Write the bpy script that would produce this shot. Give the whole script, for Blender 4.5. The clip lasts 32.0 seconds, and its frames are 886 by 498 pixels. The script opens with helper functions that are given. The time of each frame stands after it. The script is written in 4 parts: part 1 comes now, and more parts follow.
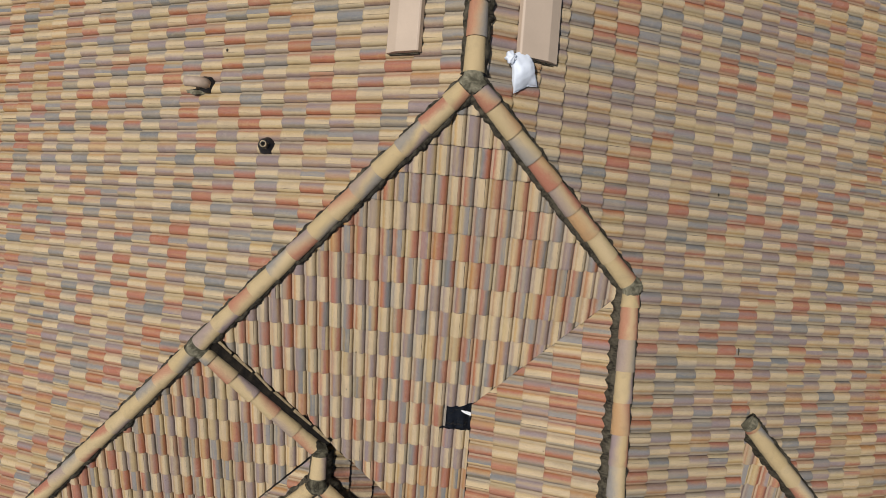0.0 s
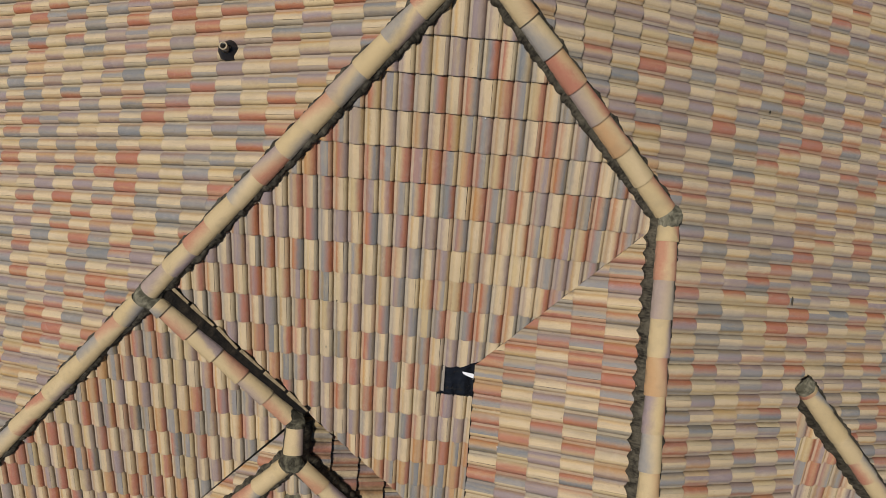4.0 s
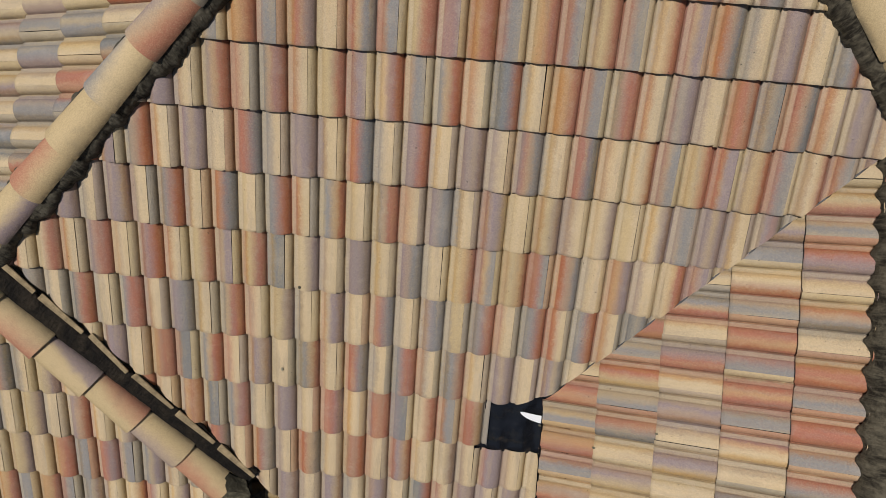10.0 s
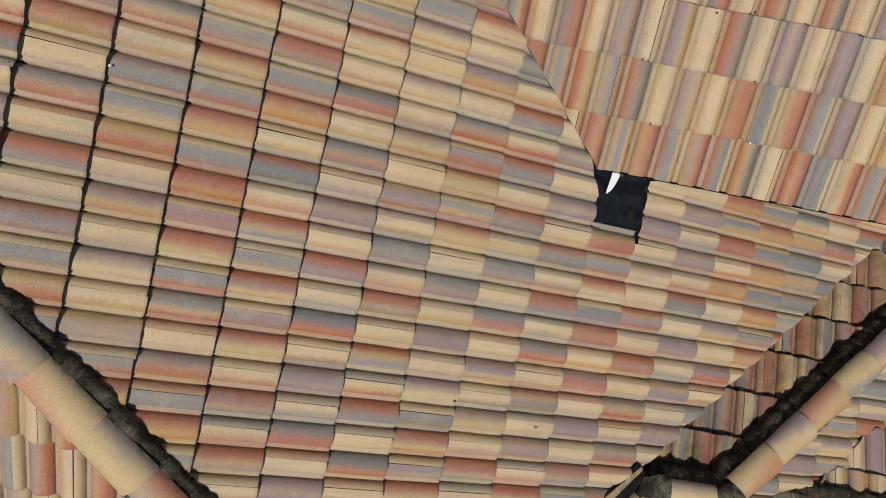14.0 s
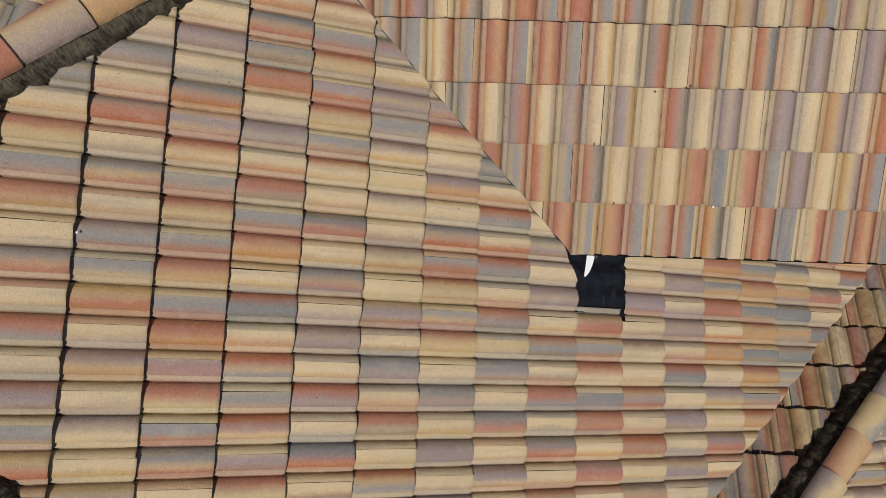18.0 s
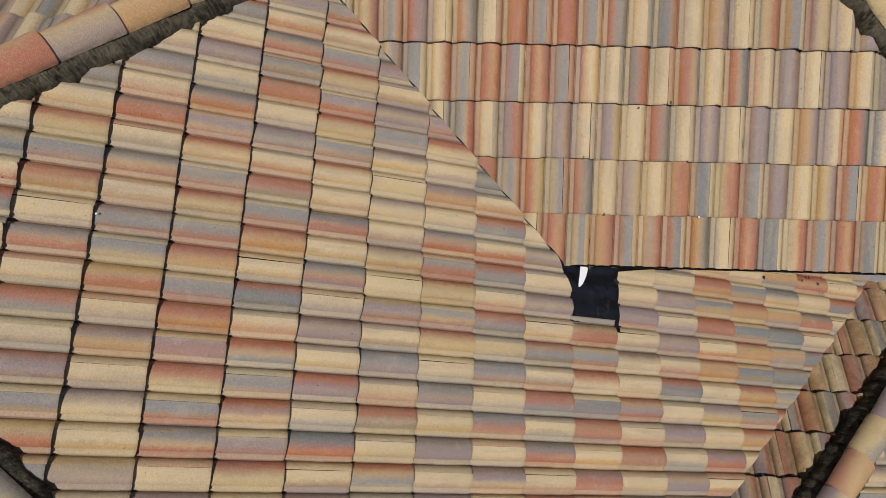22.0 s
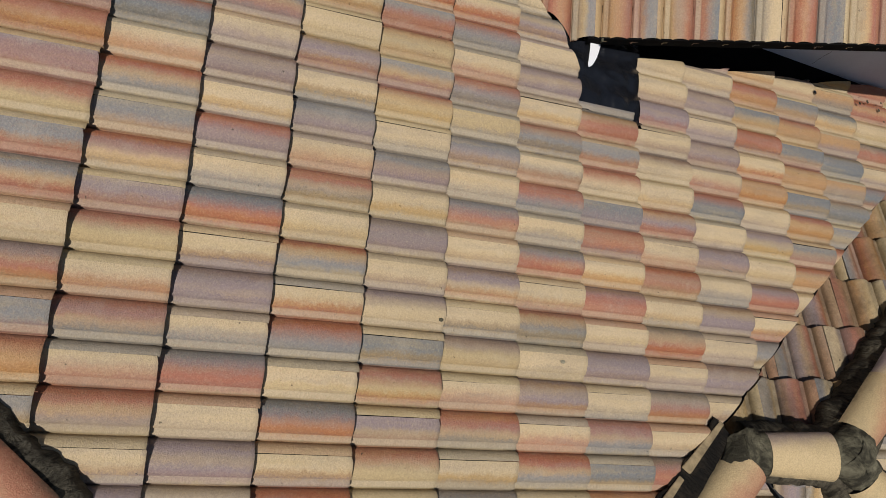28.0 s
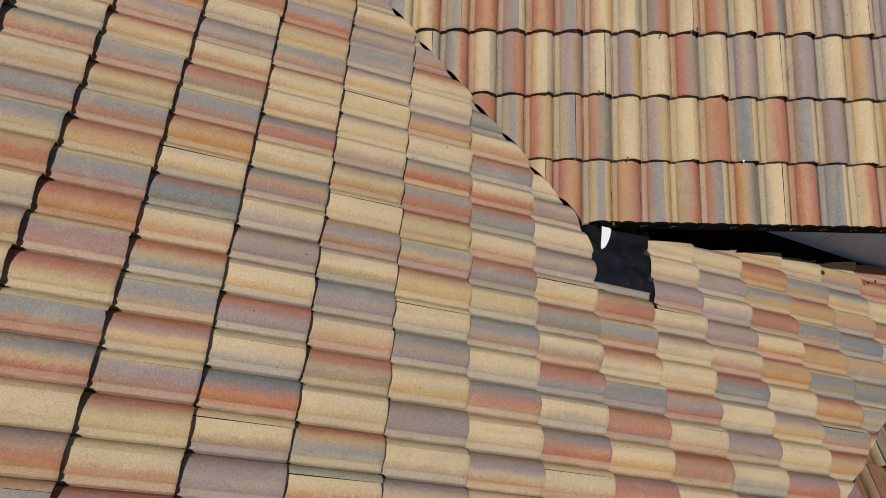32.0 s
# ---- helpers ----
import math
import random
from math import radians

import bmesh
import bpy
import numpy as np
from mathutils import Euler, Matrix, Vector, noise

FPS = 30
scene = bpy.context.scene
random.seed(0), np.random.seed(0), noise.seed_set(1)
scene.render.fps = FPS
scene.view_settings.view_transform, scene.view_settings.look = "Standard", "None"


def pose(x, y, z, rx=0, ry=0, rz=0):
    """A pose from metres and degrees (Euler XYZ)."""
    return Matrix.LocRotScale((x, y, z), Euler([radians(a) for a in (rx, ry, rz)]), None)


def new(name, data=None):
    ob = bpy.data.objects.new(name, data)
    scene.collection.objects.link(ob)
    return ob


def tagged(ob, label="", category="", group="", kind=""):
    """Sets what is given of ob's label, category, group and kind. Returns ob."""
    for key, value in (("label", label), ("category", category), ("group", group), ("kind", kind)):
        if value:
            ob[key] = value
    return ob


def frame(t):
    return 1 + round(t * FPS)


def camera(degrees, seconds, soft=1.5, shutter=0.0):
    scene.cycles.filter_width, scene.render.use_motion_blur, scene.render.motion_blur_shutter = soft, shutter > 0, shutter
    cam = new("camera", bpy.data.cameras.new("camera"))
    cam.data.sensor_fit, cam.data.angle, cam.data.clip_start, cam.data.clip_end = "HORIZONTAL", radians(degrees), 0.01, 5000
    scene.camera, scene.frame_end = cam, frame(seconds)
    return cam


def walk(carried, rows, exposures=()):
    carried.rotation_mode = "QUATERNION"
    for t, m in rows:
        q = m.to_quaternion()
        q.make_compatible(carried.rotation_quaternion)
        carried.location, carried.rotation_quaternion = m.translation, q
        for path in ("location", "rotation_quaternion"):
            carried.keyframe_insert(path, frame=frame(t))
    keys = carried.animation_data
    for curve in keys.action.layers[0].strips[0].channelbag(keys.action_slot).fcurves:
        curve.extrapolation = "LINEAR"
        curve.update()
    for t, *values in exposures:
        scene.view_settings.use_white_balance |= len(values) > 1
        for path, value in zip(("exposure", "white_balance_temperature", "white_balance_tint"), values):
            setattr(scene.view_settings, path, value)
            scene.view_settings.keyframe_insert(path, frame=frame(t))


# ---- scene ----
cam = camera(64.93, 32.0, soft=0.55)
# seconds, eye, turn (degrees, XYZ)
PATH = [
    (0, 0.000, -0.000, 12.600, 0.42, 1.20, 4.59),
    (0.5, -0.012, -0.019, 12.186, 0.46, 1.14, 4.62),
    (1, -0.054, -0.023, 11.643, 0.38, 1.09, 4.60),
    (1.5, -0.064, 0.033, 11.268, 0.19, 1.04, 4.60),
    (2, -0.020, 0.078, 11.225, 0.28, 0.99, 4.55),
    (2.5, -0.005, 0.047, 11.236, 0.29, 0.94, 4.48),
    (3, 0.010, -0.106, 11.241, 0.33, 0.95, 4.57),
    (3.5, 0.038, -0.340, 11.232, 0.12, 1.07, 4.60),
    (4, 0.033, -0.722, 11.205, 0.42, 1.05, 4.58),
    (4.5, 0.051, -1.117, 11.177, 0.34, 1.28, 4.70),
    (6.5, -0.070, -1.848, 10.443, 0.66, 0.96, 4.71),
    (7, -0.059, -1.785, 9.984, 0.59, 1.01, 4.73),
    (7.5, -0.058, -1.747, 9.517, 0.67, 1.01, 4.75),
    (8, -0.028, -1.682, 9.048, 0.64, 0.92, 4.68),
    (8.5, -0.012, -1.603, 8.569, 0.65, 0.87, 4.63),
    (9, -0.070, -1.393, 8.162, 0.72, 0.75, 4.59),
    (9.5, -0.172, -1.191, 8.037, 0.61, 0.68, 4.57),
    (10, -0.302, -1.044, 8.043, 0.51, 0.62, 4.56),
    (10.5, -0.402, -0.979, 8.070, 0.54, 0.76, 4.48),
    (11, -0.435, -1.000, 8.096, 0.57, 0.69, 4.09),
    (11.5, -0.406, -1.062, 8.081, 0.57, 0.83, -7.48),
    (12, -0.368, -1.124, 8.058, 0.44, 1.03, -21.28),
    (12.5, -0.344, -1.179, 8.031, 0.16, 1.20, -36.79),
    (13, -0.304, -1.183, 8.006, -0.31, 1.24, -52.08),
    (13.5, -0.285, -1.170, 8.022, -0.32, 1.32, -67.10),
    (14, -0.279, -1.127, 7.999, -0.39, 0.98, -78.92),
    (14.5, -0.259, -1.132, 8.003, -0.41, 1.13, -85.57),
    (16.5, -0.257, -1.151, 7.999, -0.37, 1.05, -88.08),
    (17, -0.257, -1.174, 8.002, -0.37, 0.99, -88.08),
    (17.5, -0.238, -1.175, 8.003, 1.42, 0.77, -87.99),
    (18, -0.241, -1.171, 8.001, 7.87, 0.70, -88.04),
    (18.5, -0.210, -1.162, 8.008, 13.49, 0.64, -87.96),
    (19, -0.198, -1.170, 8.019, 16.24, 0.81, -88.01),
    (19.5, -0.184, -1.188, 8.023, 16.25, 0.79, -87.99),
    (20, -0.186, -1.199, 8.031, 16.22, 0.73, -88.02),
    (20.5, -0.293, -1.202, 8.037, 16.29, 0.81, -88.03),
    (21, -0.565, -1.214, 8.049, 16.18, 0.84, -88.03),
    (21.5, -0.779, -1.207, 8.048, 16.15, 0.72, -88.06),
    (22, -0.834, -1.198, 8.048, 16.38, 0.70, -88.13),
    (22.5, -0.865, -1.194, 8.047, 16.03, 0.73, -88.07),
    (23, -1.033, -1.201, 8.060, 15.97, 0.81, -88.01),
    (23.5, -1.304, -1.240, 8.087, 15.74, 1.00, -87.88),
    (24, -1.540, -1.265, 8.073, 15.74, 0.82, -87.85),
    (24.5, -1.631, -1.283, 8.059, 15.88, 0.70, -87.91),
    (26.5, -1.589, -1.254, 8.074, 15.75, 0.62, -88.00),
    (27, -1.626, -1.290, 7.921, 16.05, 0.85, -87.99),
    (27.5, -1.721, -1.339, 7.174, 16.76, 1.05, -88.05),
    (28, -1.640, -1.345, 6.797, 16.24, 0.52, -88.01),
    (28.5, -1.585, -1.361, 6.724, 16.23, 0.47, -88.02),
    (29, -1.575, -1.357, 6.674, 17.08, 0.39, -88.04),
    (29.5, -1.566, -1.356, 6.653, 21.09, 0.40, -87.96),
    (30, -1.538, -1.322, 6.689, 25.17, 0.33, -87.93),
    (30.5, -1.529, -1.284, 6.718, 28.97, 0.48, -88.06),
    (31, -1.536, -1.256, 6.729, 30.77, 0.51, -88.17),
    (31.5, -1.546, -1.239, 6.768, 30.49, 0.51, -87.92),
    (32, -1.622, -1.263, 6.766, 30.90, 0.60, -88.14),
]
walk(cam, [(t, pose(*row)) for t, *row in PATH])

SUN_WAY = Vector((0.305, -0.045, -1.0)).normalized()

# ---- light ----
world = bpy.data.worlds.new("sky")
scene.world = world
world.use_nodes = True
wn = world.node_tree.nodes
sky = wn.new("ShaderNodeTexSky")
sky.sky_type = "NISHITA"
sky.sun_disc = False
sky.sun_elevation = radians(72.9)
sky.sun_rotation = radians(278)
wn["Background"].inputs["Strength"].default_value = 0.038
world.node_tree.links.new(sky.outputs["Color"], wn["Background"].inputs["Color"])
sun_data = bpy.data.lights.new("sun", "SUN")
sun_data.energy = 3.62
sun_data.angle = radians(0.53)
sun_data.color = (1.0, 0.958, 0.92)
sun_ob = new("sun", sun_data)
sun_ob.matrix_world = Matrix.Translation((0, 0, 30)) @ SUN_WAY.to_track_quat("-Z", "Y").to_matrix().to_4x4()


# ---- materials ----
class Nodes:
    """Short hand for node trees."""

    def __init__(self, name):
        self.mat = bpy.data.materials.new(name)
        self.mat.use_nodes = True
        self.tree = self.mat.node_tree
        self.bsdf = self.tree.nodes["Principled BSDF"]
        self.count = 0

    def node(self, kind, **sets):
        n = self.tree.nodes.new(kind)
        for key, value in sets.items():
            setattr(n, key, value)
        return n

    def link(self, a, b):
        self.tree.links.new(a, b)

    def put(self, socket, value):
        if isinstance(value, bpy.types.NodeSocket):
            self.link(value, socket)
        else:
            socket.default_value = value

    def math(self, op, a, b=0.0, c=0.0, clamp=False):
        n = self.node("ShaderNodeMath", operation=op, use_clamp=clamp)
        for s, v in zip(n.inputs, (a, b, c)):
            self.put(s, v)
        return n.outputs[0]

    def noise(self, vector, scale, detail=2.0, rough=0.5, distortion=0.0):
        n = self.node("ShaderNodeTexNoise")
        self.put(n.inputs["Vector"], vector)
        n.inputs["Scale"].default_value = scale
        n.inputs["Detail"].default_value = detail
        n.inputs["Roughness"].default_value = rough
        n.inputs["Distortion"].default_value = distortion
        return n.outputs["Fac"]

    def span(self, value, a, b, c=0.0, d=1.0, smooth=False):
        n = self.node("ShaderNodeMapRange", interpolation_type="SMOOTHSTEP" if smooth else "LINEAR")
        for s, v in zip(n.inputs, (value, a, b, c, d)):
            self.put(s, v)
        return n.outputs[0]

    def ramp(self, value, stops, mode="LINEAR"):
        n = self.node("ShaderNodeValToRGB")
        n.color_ramp.interpolation = mode
        while len(n.color_ramp.elements) < len(stops):
            n.color_ramp.elements.new(0.5)
        for e, (at, col) in zip(n.color_ramp.elements, stops):
            e.position, e.color = at, (*col, 1)
        self.put(n.inputs[0], value)
        return n.outputs[0]

    def mix(self, fac, a, b, blend="MIX"):
        n = self.node("ShaderNodeMix", data_type="RGBA", blend_type=blend)
        self.put(n.inputs[0], fac)
        for s, v in ((n.inputs[6], a), (n.inputs[7], b)):
            self.put(s, v if isinstance(v, bpy.types.NodeSocket) else (*v, 1))
        return n.outputs[2]

    def chance(self, seed):
        """A random number per piece, own object or joined island, other for each seed."""
        if not self.count:
            info, geo = self.node("ShaderNodeObjectInfo"), self.node("ShaderNodeNewGeometry")
            self.rand = self.math("FRACT", self.math("ADD", info.outputs["Random"], geo.outputs["Random Per Island"]))
            self.count = 1
        n = self.node("ShaderNodeTexWhiteNoise", noise_dimensions="1D")
        self.put(n.inputs["W"], self.math("MULTIPLY_ADD", self.rand, 913.7, seed * 17.31))
        return n.outputs["Value"]

    def place(self):
        return self.node("ShaderNodeNewGeometry").outputs["Position"]

    def bump(self, height, strength, distance):
        n = self.node("ShaderNodeBump")
        n.inputs["Strength"].default_value = strength
        n.inputs["Distance"].default_value = distance
        self.put(n.inputs["Height"], height)
        self.link(n.outputs[0], self.bsdf.inputs["Normal"])

    def done(self, colour, rough=0.8, metal=0.0, spec=0.3):
        self.put(self.bsdf.inputs["Base Color"], colour if isinstance(colour, bpy.types.NodeSocket) else (*colour, 1))
        self.put(self.bsdf.inputs["Roughness"], rough)
        self.bsdf.inputs["Metallic"].default_value = metal
        self.bsdf.inputs["Specular IOR Level"].default_value = spec
        return self.mat


CREAM, CREAM2 = (0.645, 0.497, 0.303), (0.535, 0.405, 0.218)
RED, RUST = (0.425, 0.150, 0.098), (0.49, 0.275, 0.125)
GREY, PURPLE, SLATE = (0.250, 0.246, 0.246), (0.300, 0.230, 0.238), (0.18, 0.197, 0.212)
# the seven sprayed colours of the tiles: cream, mustard, rust, red, purple, grey, slate
LETTERS = "CYORPGS"
GOLD = (0.58, 0.42, 0.190)
PALETTE = [(k / 7, c) for k, c in enumerate((CREAM, CREAM2, RUST, RED, PURPLE, GREY, SLATE))]

# how often each colour comes on the tiles farther off
PALETTE_FAR = [(at, c) for at, c in zip((0.0, 0.12, 0.26, 0.40, 0.66, 0.82, 0.94), (CREAM, CREAM2, RUST, RED, PURPLE, GREY, SLATE))]


def tile_material(joined=False, moss=0.0):
    """Concrete tile with colours sprayed in bands across it: two on its first roll, one on its second, each fading into the
    next in coarse grains. They come from the object's own colour, or by chance for tiles joined in one mesh."""
    m = Nodes("mossy_concrete_tile" if moss else "sprayed_concrete_tile")
    pos = m.place()
    uv = m.node("ShaderNodeSeparateXYZ")
    m.link(m.node("ShaderNodeUVMap").outputs[0], uv.inputs[0])
    grain = m.noise(pos, 300.0, 2.0, 0.6)
    sand = m.noise(pos, 150.0, 3.0, 0.7)
    wob = m.noise(pos, 14.0, 3.0, 0.6)
    u = uv.outputs[0]
    cloud = m.noise(pos, 48.0, 4.0, 0.7)
    push = m.math("ADD", m.math("MULTIPLY", m.math("SUBTRACT", wob, 0.5), 0.10), m.math("ADD", m.math("MULTIPLY", m.math("SUBTRACT", sand, 0.5), 0.09), m.math("MULTIPLY", m.math("SUBTRACT", cloud, 0.5), 0.11)))
    us = m.math("ADD", u, push)
    if joined:
        tones = [m.chance(21), m.chance(22), m.math("MULTIPLY", m.math("POWER", m.chance(23), 1.9), 0.99)]
    else:
        part_of = m.node("ShaderNodeSeparateColor")
        m.link(m.node("ShaderNodeObjectInfo").outputs["Color"], part_of.inputs[0])
        tones = list(part_of.outputs)[:3]
    a, b, c = (m.ramp(t, PALETTE_FAR if joined else PALETTE, "CONSTANT") for t in tones)
    cream = m.mix(m.chance(1), CREAM, CREAM2)
    # the side strip under the neighbour's lap, then the first roll in two colours
    strip = m.mix(m.span(m.chance(4), 0.0, 1.0, 0.0, 0.70), (0.60, 0.47, 0.27), a)
    low = m.span(m.chance(2), 0, 1, 0.21, 0.36)
    turn = m.span(us, low, m.math("ADD", low, m.span(m.chance(3), 0, 1, 0.20, 0.32)), 0, 1, True)
    first = m.mix(turn, a, b)
    # gold where the two sprays overlap
    overlap = m.math("MULTIPLY", m.math("MULTIPLY", turn, m.math("SUBTRACT", 1.0, turn)), m.span(m.chance(32), 0.35, 0.9, 0.0, 2.0))
    first = m.mix(overlap, first, GOLD)
    # some tiles carry a thin third colour in the trough before the roll or after it
    rim = m.ramp(m.chance(15), [(0.0, CREAM2), (0.40, RUST), (0.62, RED), (0.80, PURPLE)], "CONSTANT")
    first = m.mix(m.math("MULTIPLY", m.span(us, 0.19, 0.33, 1.0, 0.0, True), m.span(m.chance(12), 0.45, 0.8, 0.0, 0.7)), first, rim)
    col = m.mix(m.span(us, 0.12, 0.20, 0, 1, True), strip, first)
    # the second roll takes up the first one's last colour in its trough and fades into its own
    foot = m.mix(m.span(m.chance(5), 0.55, 0.72, 0.0, 1.0), b, m.ramp(m.chance(14), [(0.0, GREY), (0.30, CREAM2), (0.55, RUST), (0.75, PURPLE), (0.9, RED)], "CONSTANT"))
    foot = m.mix(m.span(m.chance(16), 0.0, 1.0, 0.0, 0.45), foot, c)
    reach = m.span(m.chance(6), 0, 1, 0.64, 0.74)
    turn = m.span(us, reach, m.math("ADD", reach, m.span(m.chance(17), 0, 1, 0.14, 0.26)), 0, 1, True)
    second = m.mix(turn, foot, c)
    overlap = m.math("MULTIPLY", m.math("MULTIPLY", turn, m.math("SUBTRACT", 1.0, turn)), m.span(m.chance(33), 0.4, 0.9, 0.0, 1.8))
    second = m.mix(overlap, second, GOLD)
    second = m.mix(m.math("MULTIPLY", m.span(us, 0.88, 1.0, 0, 1, True), m.span(m.chance(7), 0.4, 1.0, 0.0, 0.35)), second, cream)
    col = m.mix(m.span(u, 0.622, 0.646, 0, 1, True), col, second)
    # the spray gun's passes: streaks of gold and of grey drawn along the tile
    lane = m.node("ShaderNodeCombineXYZ")
    m.put(lane.inputs[0], m.math("MULTIPLY_ADD", us, 7.0, m.math("MULTIPLY", m.chance(31), 90.0)))
    m.put(lane.inputs[1], m.math("MULTIPLY", uv.outputs[1], 0.9))
    streak = m.noise(lane.outputs[0], 1.0, 3.0, 0.6)
    col = m.mix(m.span(streak, 0.50, 0.72, 0.0, 0.30), col, GOLD)
    col = m.mix(m.span(streak, 0.50, 0.28, 0.0, 0.42), col, (0.30, 0.25, 0.21))
    # the two flat ledges beside the troughs coloured paler, for the sunlight they are tilted towards
    lit_ledge = m.math("MAXIMUM", m.math("MULTIPLY", m.span(u, 0.150, 0.160), m.span(u, 0.224, 0.236, 1.0, 0.0)), m.math("MULTIPLY", m.span(u, 0.645, 0.655), m.span(u, 0.724, 0.736, 1.0, 0.0)))
    col = m.mix(m.math("MULTIPLY", lit_ledge, m.span(m.chance(18), 0, 1, 0.20, 0.55)), col, (0.68, 0.57, 0.40))
    # overspray in grains and a fainter blush of another colour on some tiles
    col = m.mix(m.span(m.noise(pos, 70.0, 4.0, 0.75), 0.46, 0.76, 0.0, 0.15), col, cream)
    col = m.mix(m.span(m.noise(pos, 95.0, 4.0, 0.75), 0.50, 0.76, 0.0, 0.26), col, a)
    blush = m.span(m.math("ABSOLUTE", m.math("SUBTRACT", us, m.span(m.chance(8), 0, 1, 0.2, 0.9))), 0.02, 0.13, 1.0, 0.0, True)
    col = m.mix(m.math("MULTIPLY", blush, m.span(m.chance(9), 0.5, 1.0, 0.0, 0.45)), col, m.ramp(m.chance(10), PALETTE, "CONSTANT"))
    col = m.mix(m.span(m.chance(11), 0.0, 1.0, 0.0, 0.10), col, (0.16, 0.13, 0.09))
    # sand grain, stains and bleached patches
    col = m.mix(m.span(grain, 0.34, 0.60, 0.12, 0.0), col, (0.06, 0.05, 0.035))
    col = m.mix(m.span(sand, 0.34, 0.54, 0.10, 0.0), col, (0.08, 0.065, 0.04))
    col = m.mix(m.span(sand, 0.50, 0.74, 0.0, 0.12), col, (0.80, 0.66, 0.42))
    mottle = m.noise(pos, 125.0, 2.0, 0.6)
    col = m.mix(m.span(mottle, 0.36, 0.58, 0.11, 0.0), col, (0.11, 0.085, 0.055))
    col = m.mix(m.span(mottle, 0.52, 0.72, 0.0, 0.06), col, (0.78, 0.66, 0.46))
    stain = m.noise(pos, 2.3, 5.0, 0.6)
    col = m.mix(m.span(stain, 0.45, 0.75, 0.0, 0.18), col, (0.20, 0.165, 0.11))
    pale = m.noise(pos, 6.1, 5.0, 0.65, 0.6)
    col = m.mix(m.span(pale, 0.56, 0.78, 0.0, 0.22), col, (0.60, 0.52, 0.41))
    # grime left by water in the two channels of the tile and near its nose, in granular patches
    # joined tiles get wider bands, which also paint in shade beneath each roll
    grime_shade = m.math("MAXIMUM", m.span(m.math("ABSOLUTE", m.math("SUBTRACT", u, 0.132)), 0.006, 0.060 if joined else 0.036, 1.0, 0.0), m.span(m.math("ABSOLUTE", m.math("SUBTRACT", u, 0.625)), 0.006, 0.060 if joined else 0.036, 1.0, 0.0))
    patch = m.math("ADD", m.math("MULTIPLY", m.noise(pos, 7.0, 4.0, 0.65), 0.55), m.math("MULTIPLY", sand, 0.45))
    col = m.mix(m.math("MULTIPLY", m.math("MULTIPLY", grime_shade, m.span(patch, 0.40, 0.58)), 0.50), col, (0.075, 0.060, 0.032))
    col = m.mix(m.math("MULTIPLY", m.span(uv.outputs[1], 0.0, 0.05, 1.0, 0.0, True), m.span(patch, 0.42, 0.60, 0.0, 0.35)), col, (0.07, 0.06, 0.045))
    spots = m.noise(pos, 47.0, 2.0, 0.5)
    col = m.mix(m.span(spots, 0.73, 0.79, 0.0, 0.7), col, (0.05, 0.045, 0.03))
    # gold sprayed along both flanks of the first roll and the inner one of the second, and olive grime with painted-in
    # shade on the flanks turned from the sun, above the troughs
    edge = m.math("ADD", m.span(m.math("ABSOLUTE", m.math("SUBTRACT", us, 0.26)), 0.0, 0.09, m.span(m.chance(34), 0.3, 0.9, 0.0, 0.75), 0.0, True),
                  m.math("ADD", m.span(m.math("ABSOLUTE", m.math("SUBTRACT", us, 0.56)), 0.0, 0.11, m.span(m.chance(35), 0.2, 0.9, 0.0, 0.8), 0.0, True), m.span(m.math("ABSOLUTE", m.math("SUBTRACT", us, 0.77)), 0.0, 0.09, m.span(m.chance(36), 0.3, 0.9, 0.0, 0.75), 0.0, True)))
    col = m.mix(edge, col, (0.97, 0.80, 0.54), "MULTIPLY")
    flank_shade_film = m.math("MAXIMUM", m.span(m.math("ABSOLUTE", m.math("SUBTRACT", us, 0.588)), 0.01, 0.09, 1.0, 0.0, True), m.math("MULTIPLY", m.span(m.math("ABSOLUTE", m.math("SUBTRACT", us, 0.10)), 0.01, 0.09, 1.0, 0.0, True), 0.8))
    flank_shade_film = m.math("MULTIPLY", flank_shade_film, m.span(m.noise(pos, 3.1, 4.0, 0.6), 0.34, 0.62, 0.06, 0.40))
    col = m.mix(flank_shade_film, col, (0.70, 0.61, 0.45), "MULTIPLY")
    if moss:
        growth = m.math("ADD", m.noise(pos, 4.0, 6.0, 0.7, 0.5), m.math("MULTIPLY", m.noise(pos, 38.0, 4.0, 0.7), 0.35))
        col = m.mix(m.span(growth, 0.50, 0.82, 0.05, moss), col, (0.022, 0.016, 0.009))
    m.bump(m.math("ADD", grain, m.math("MULTIPLY", m.math("ADD", sand, mottle), 1.6)), 0.44, 0.006)
    return m.done(col, m.span(grain, 0.3, 0.7, 0.68, 0.90), 0.0, 0.28)


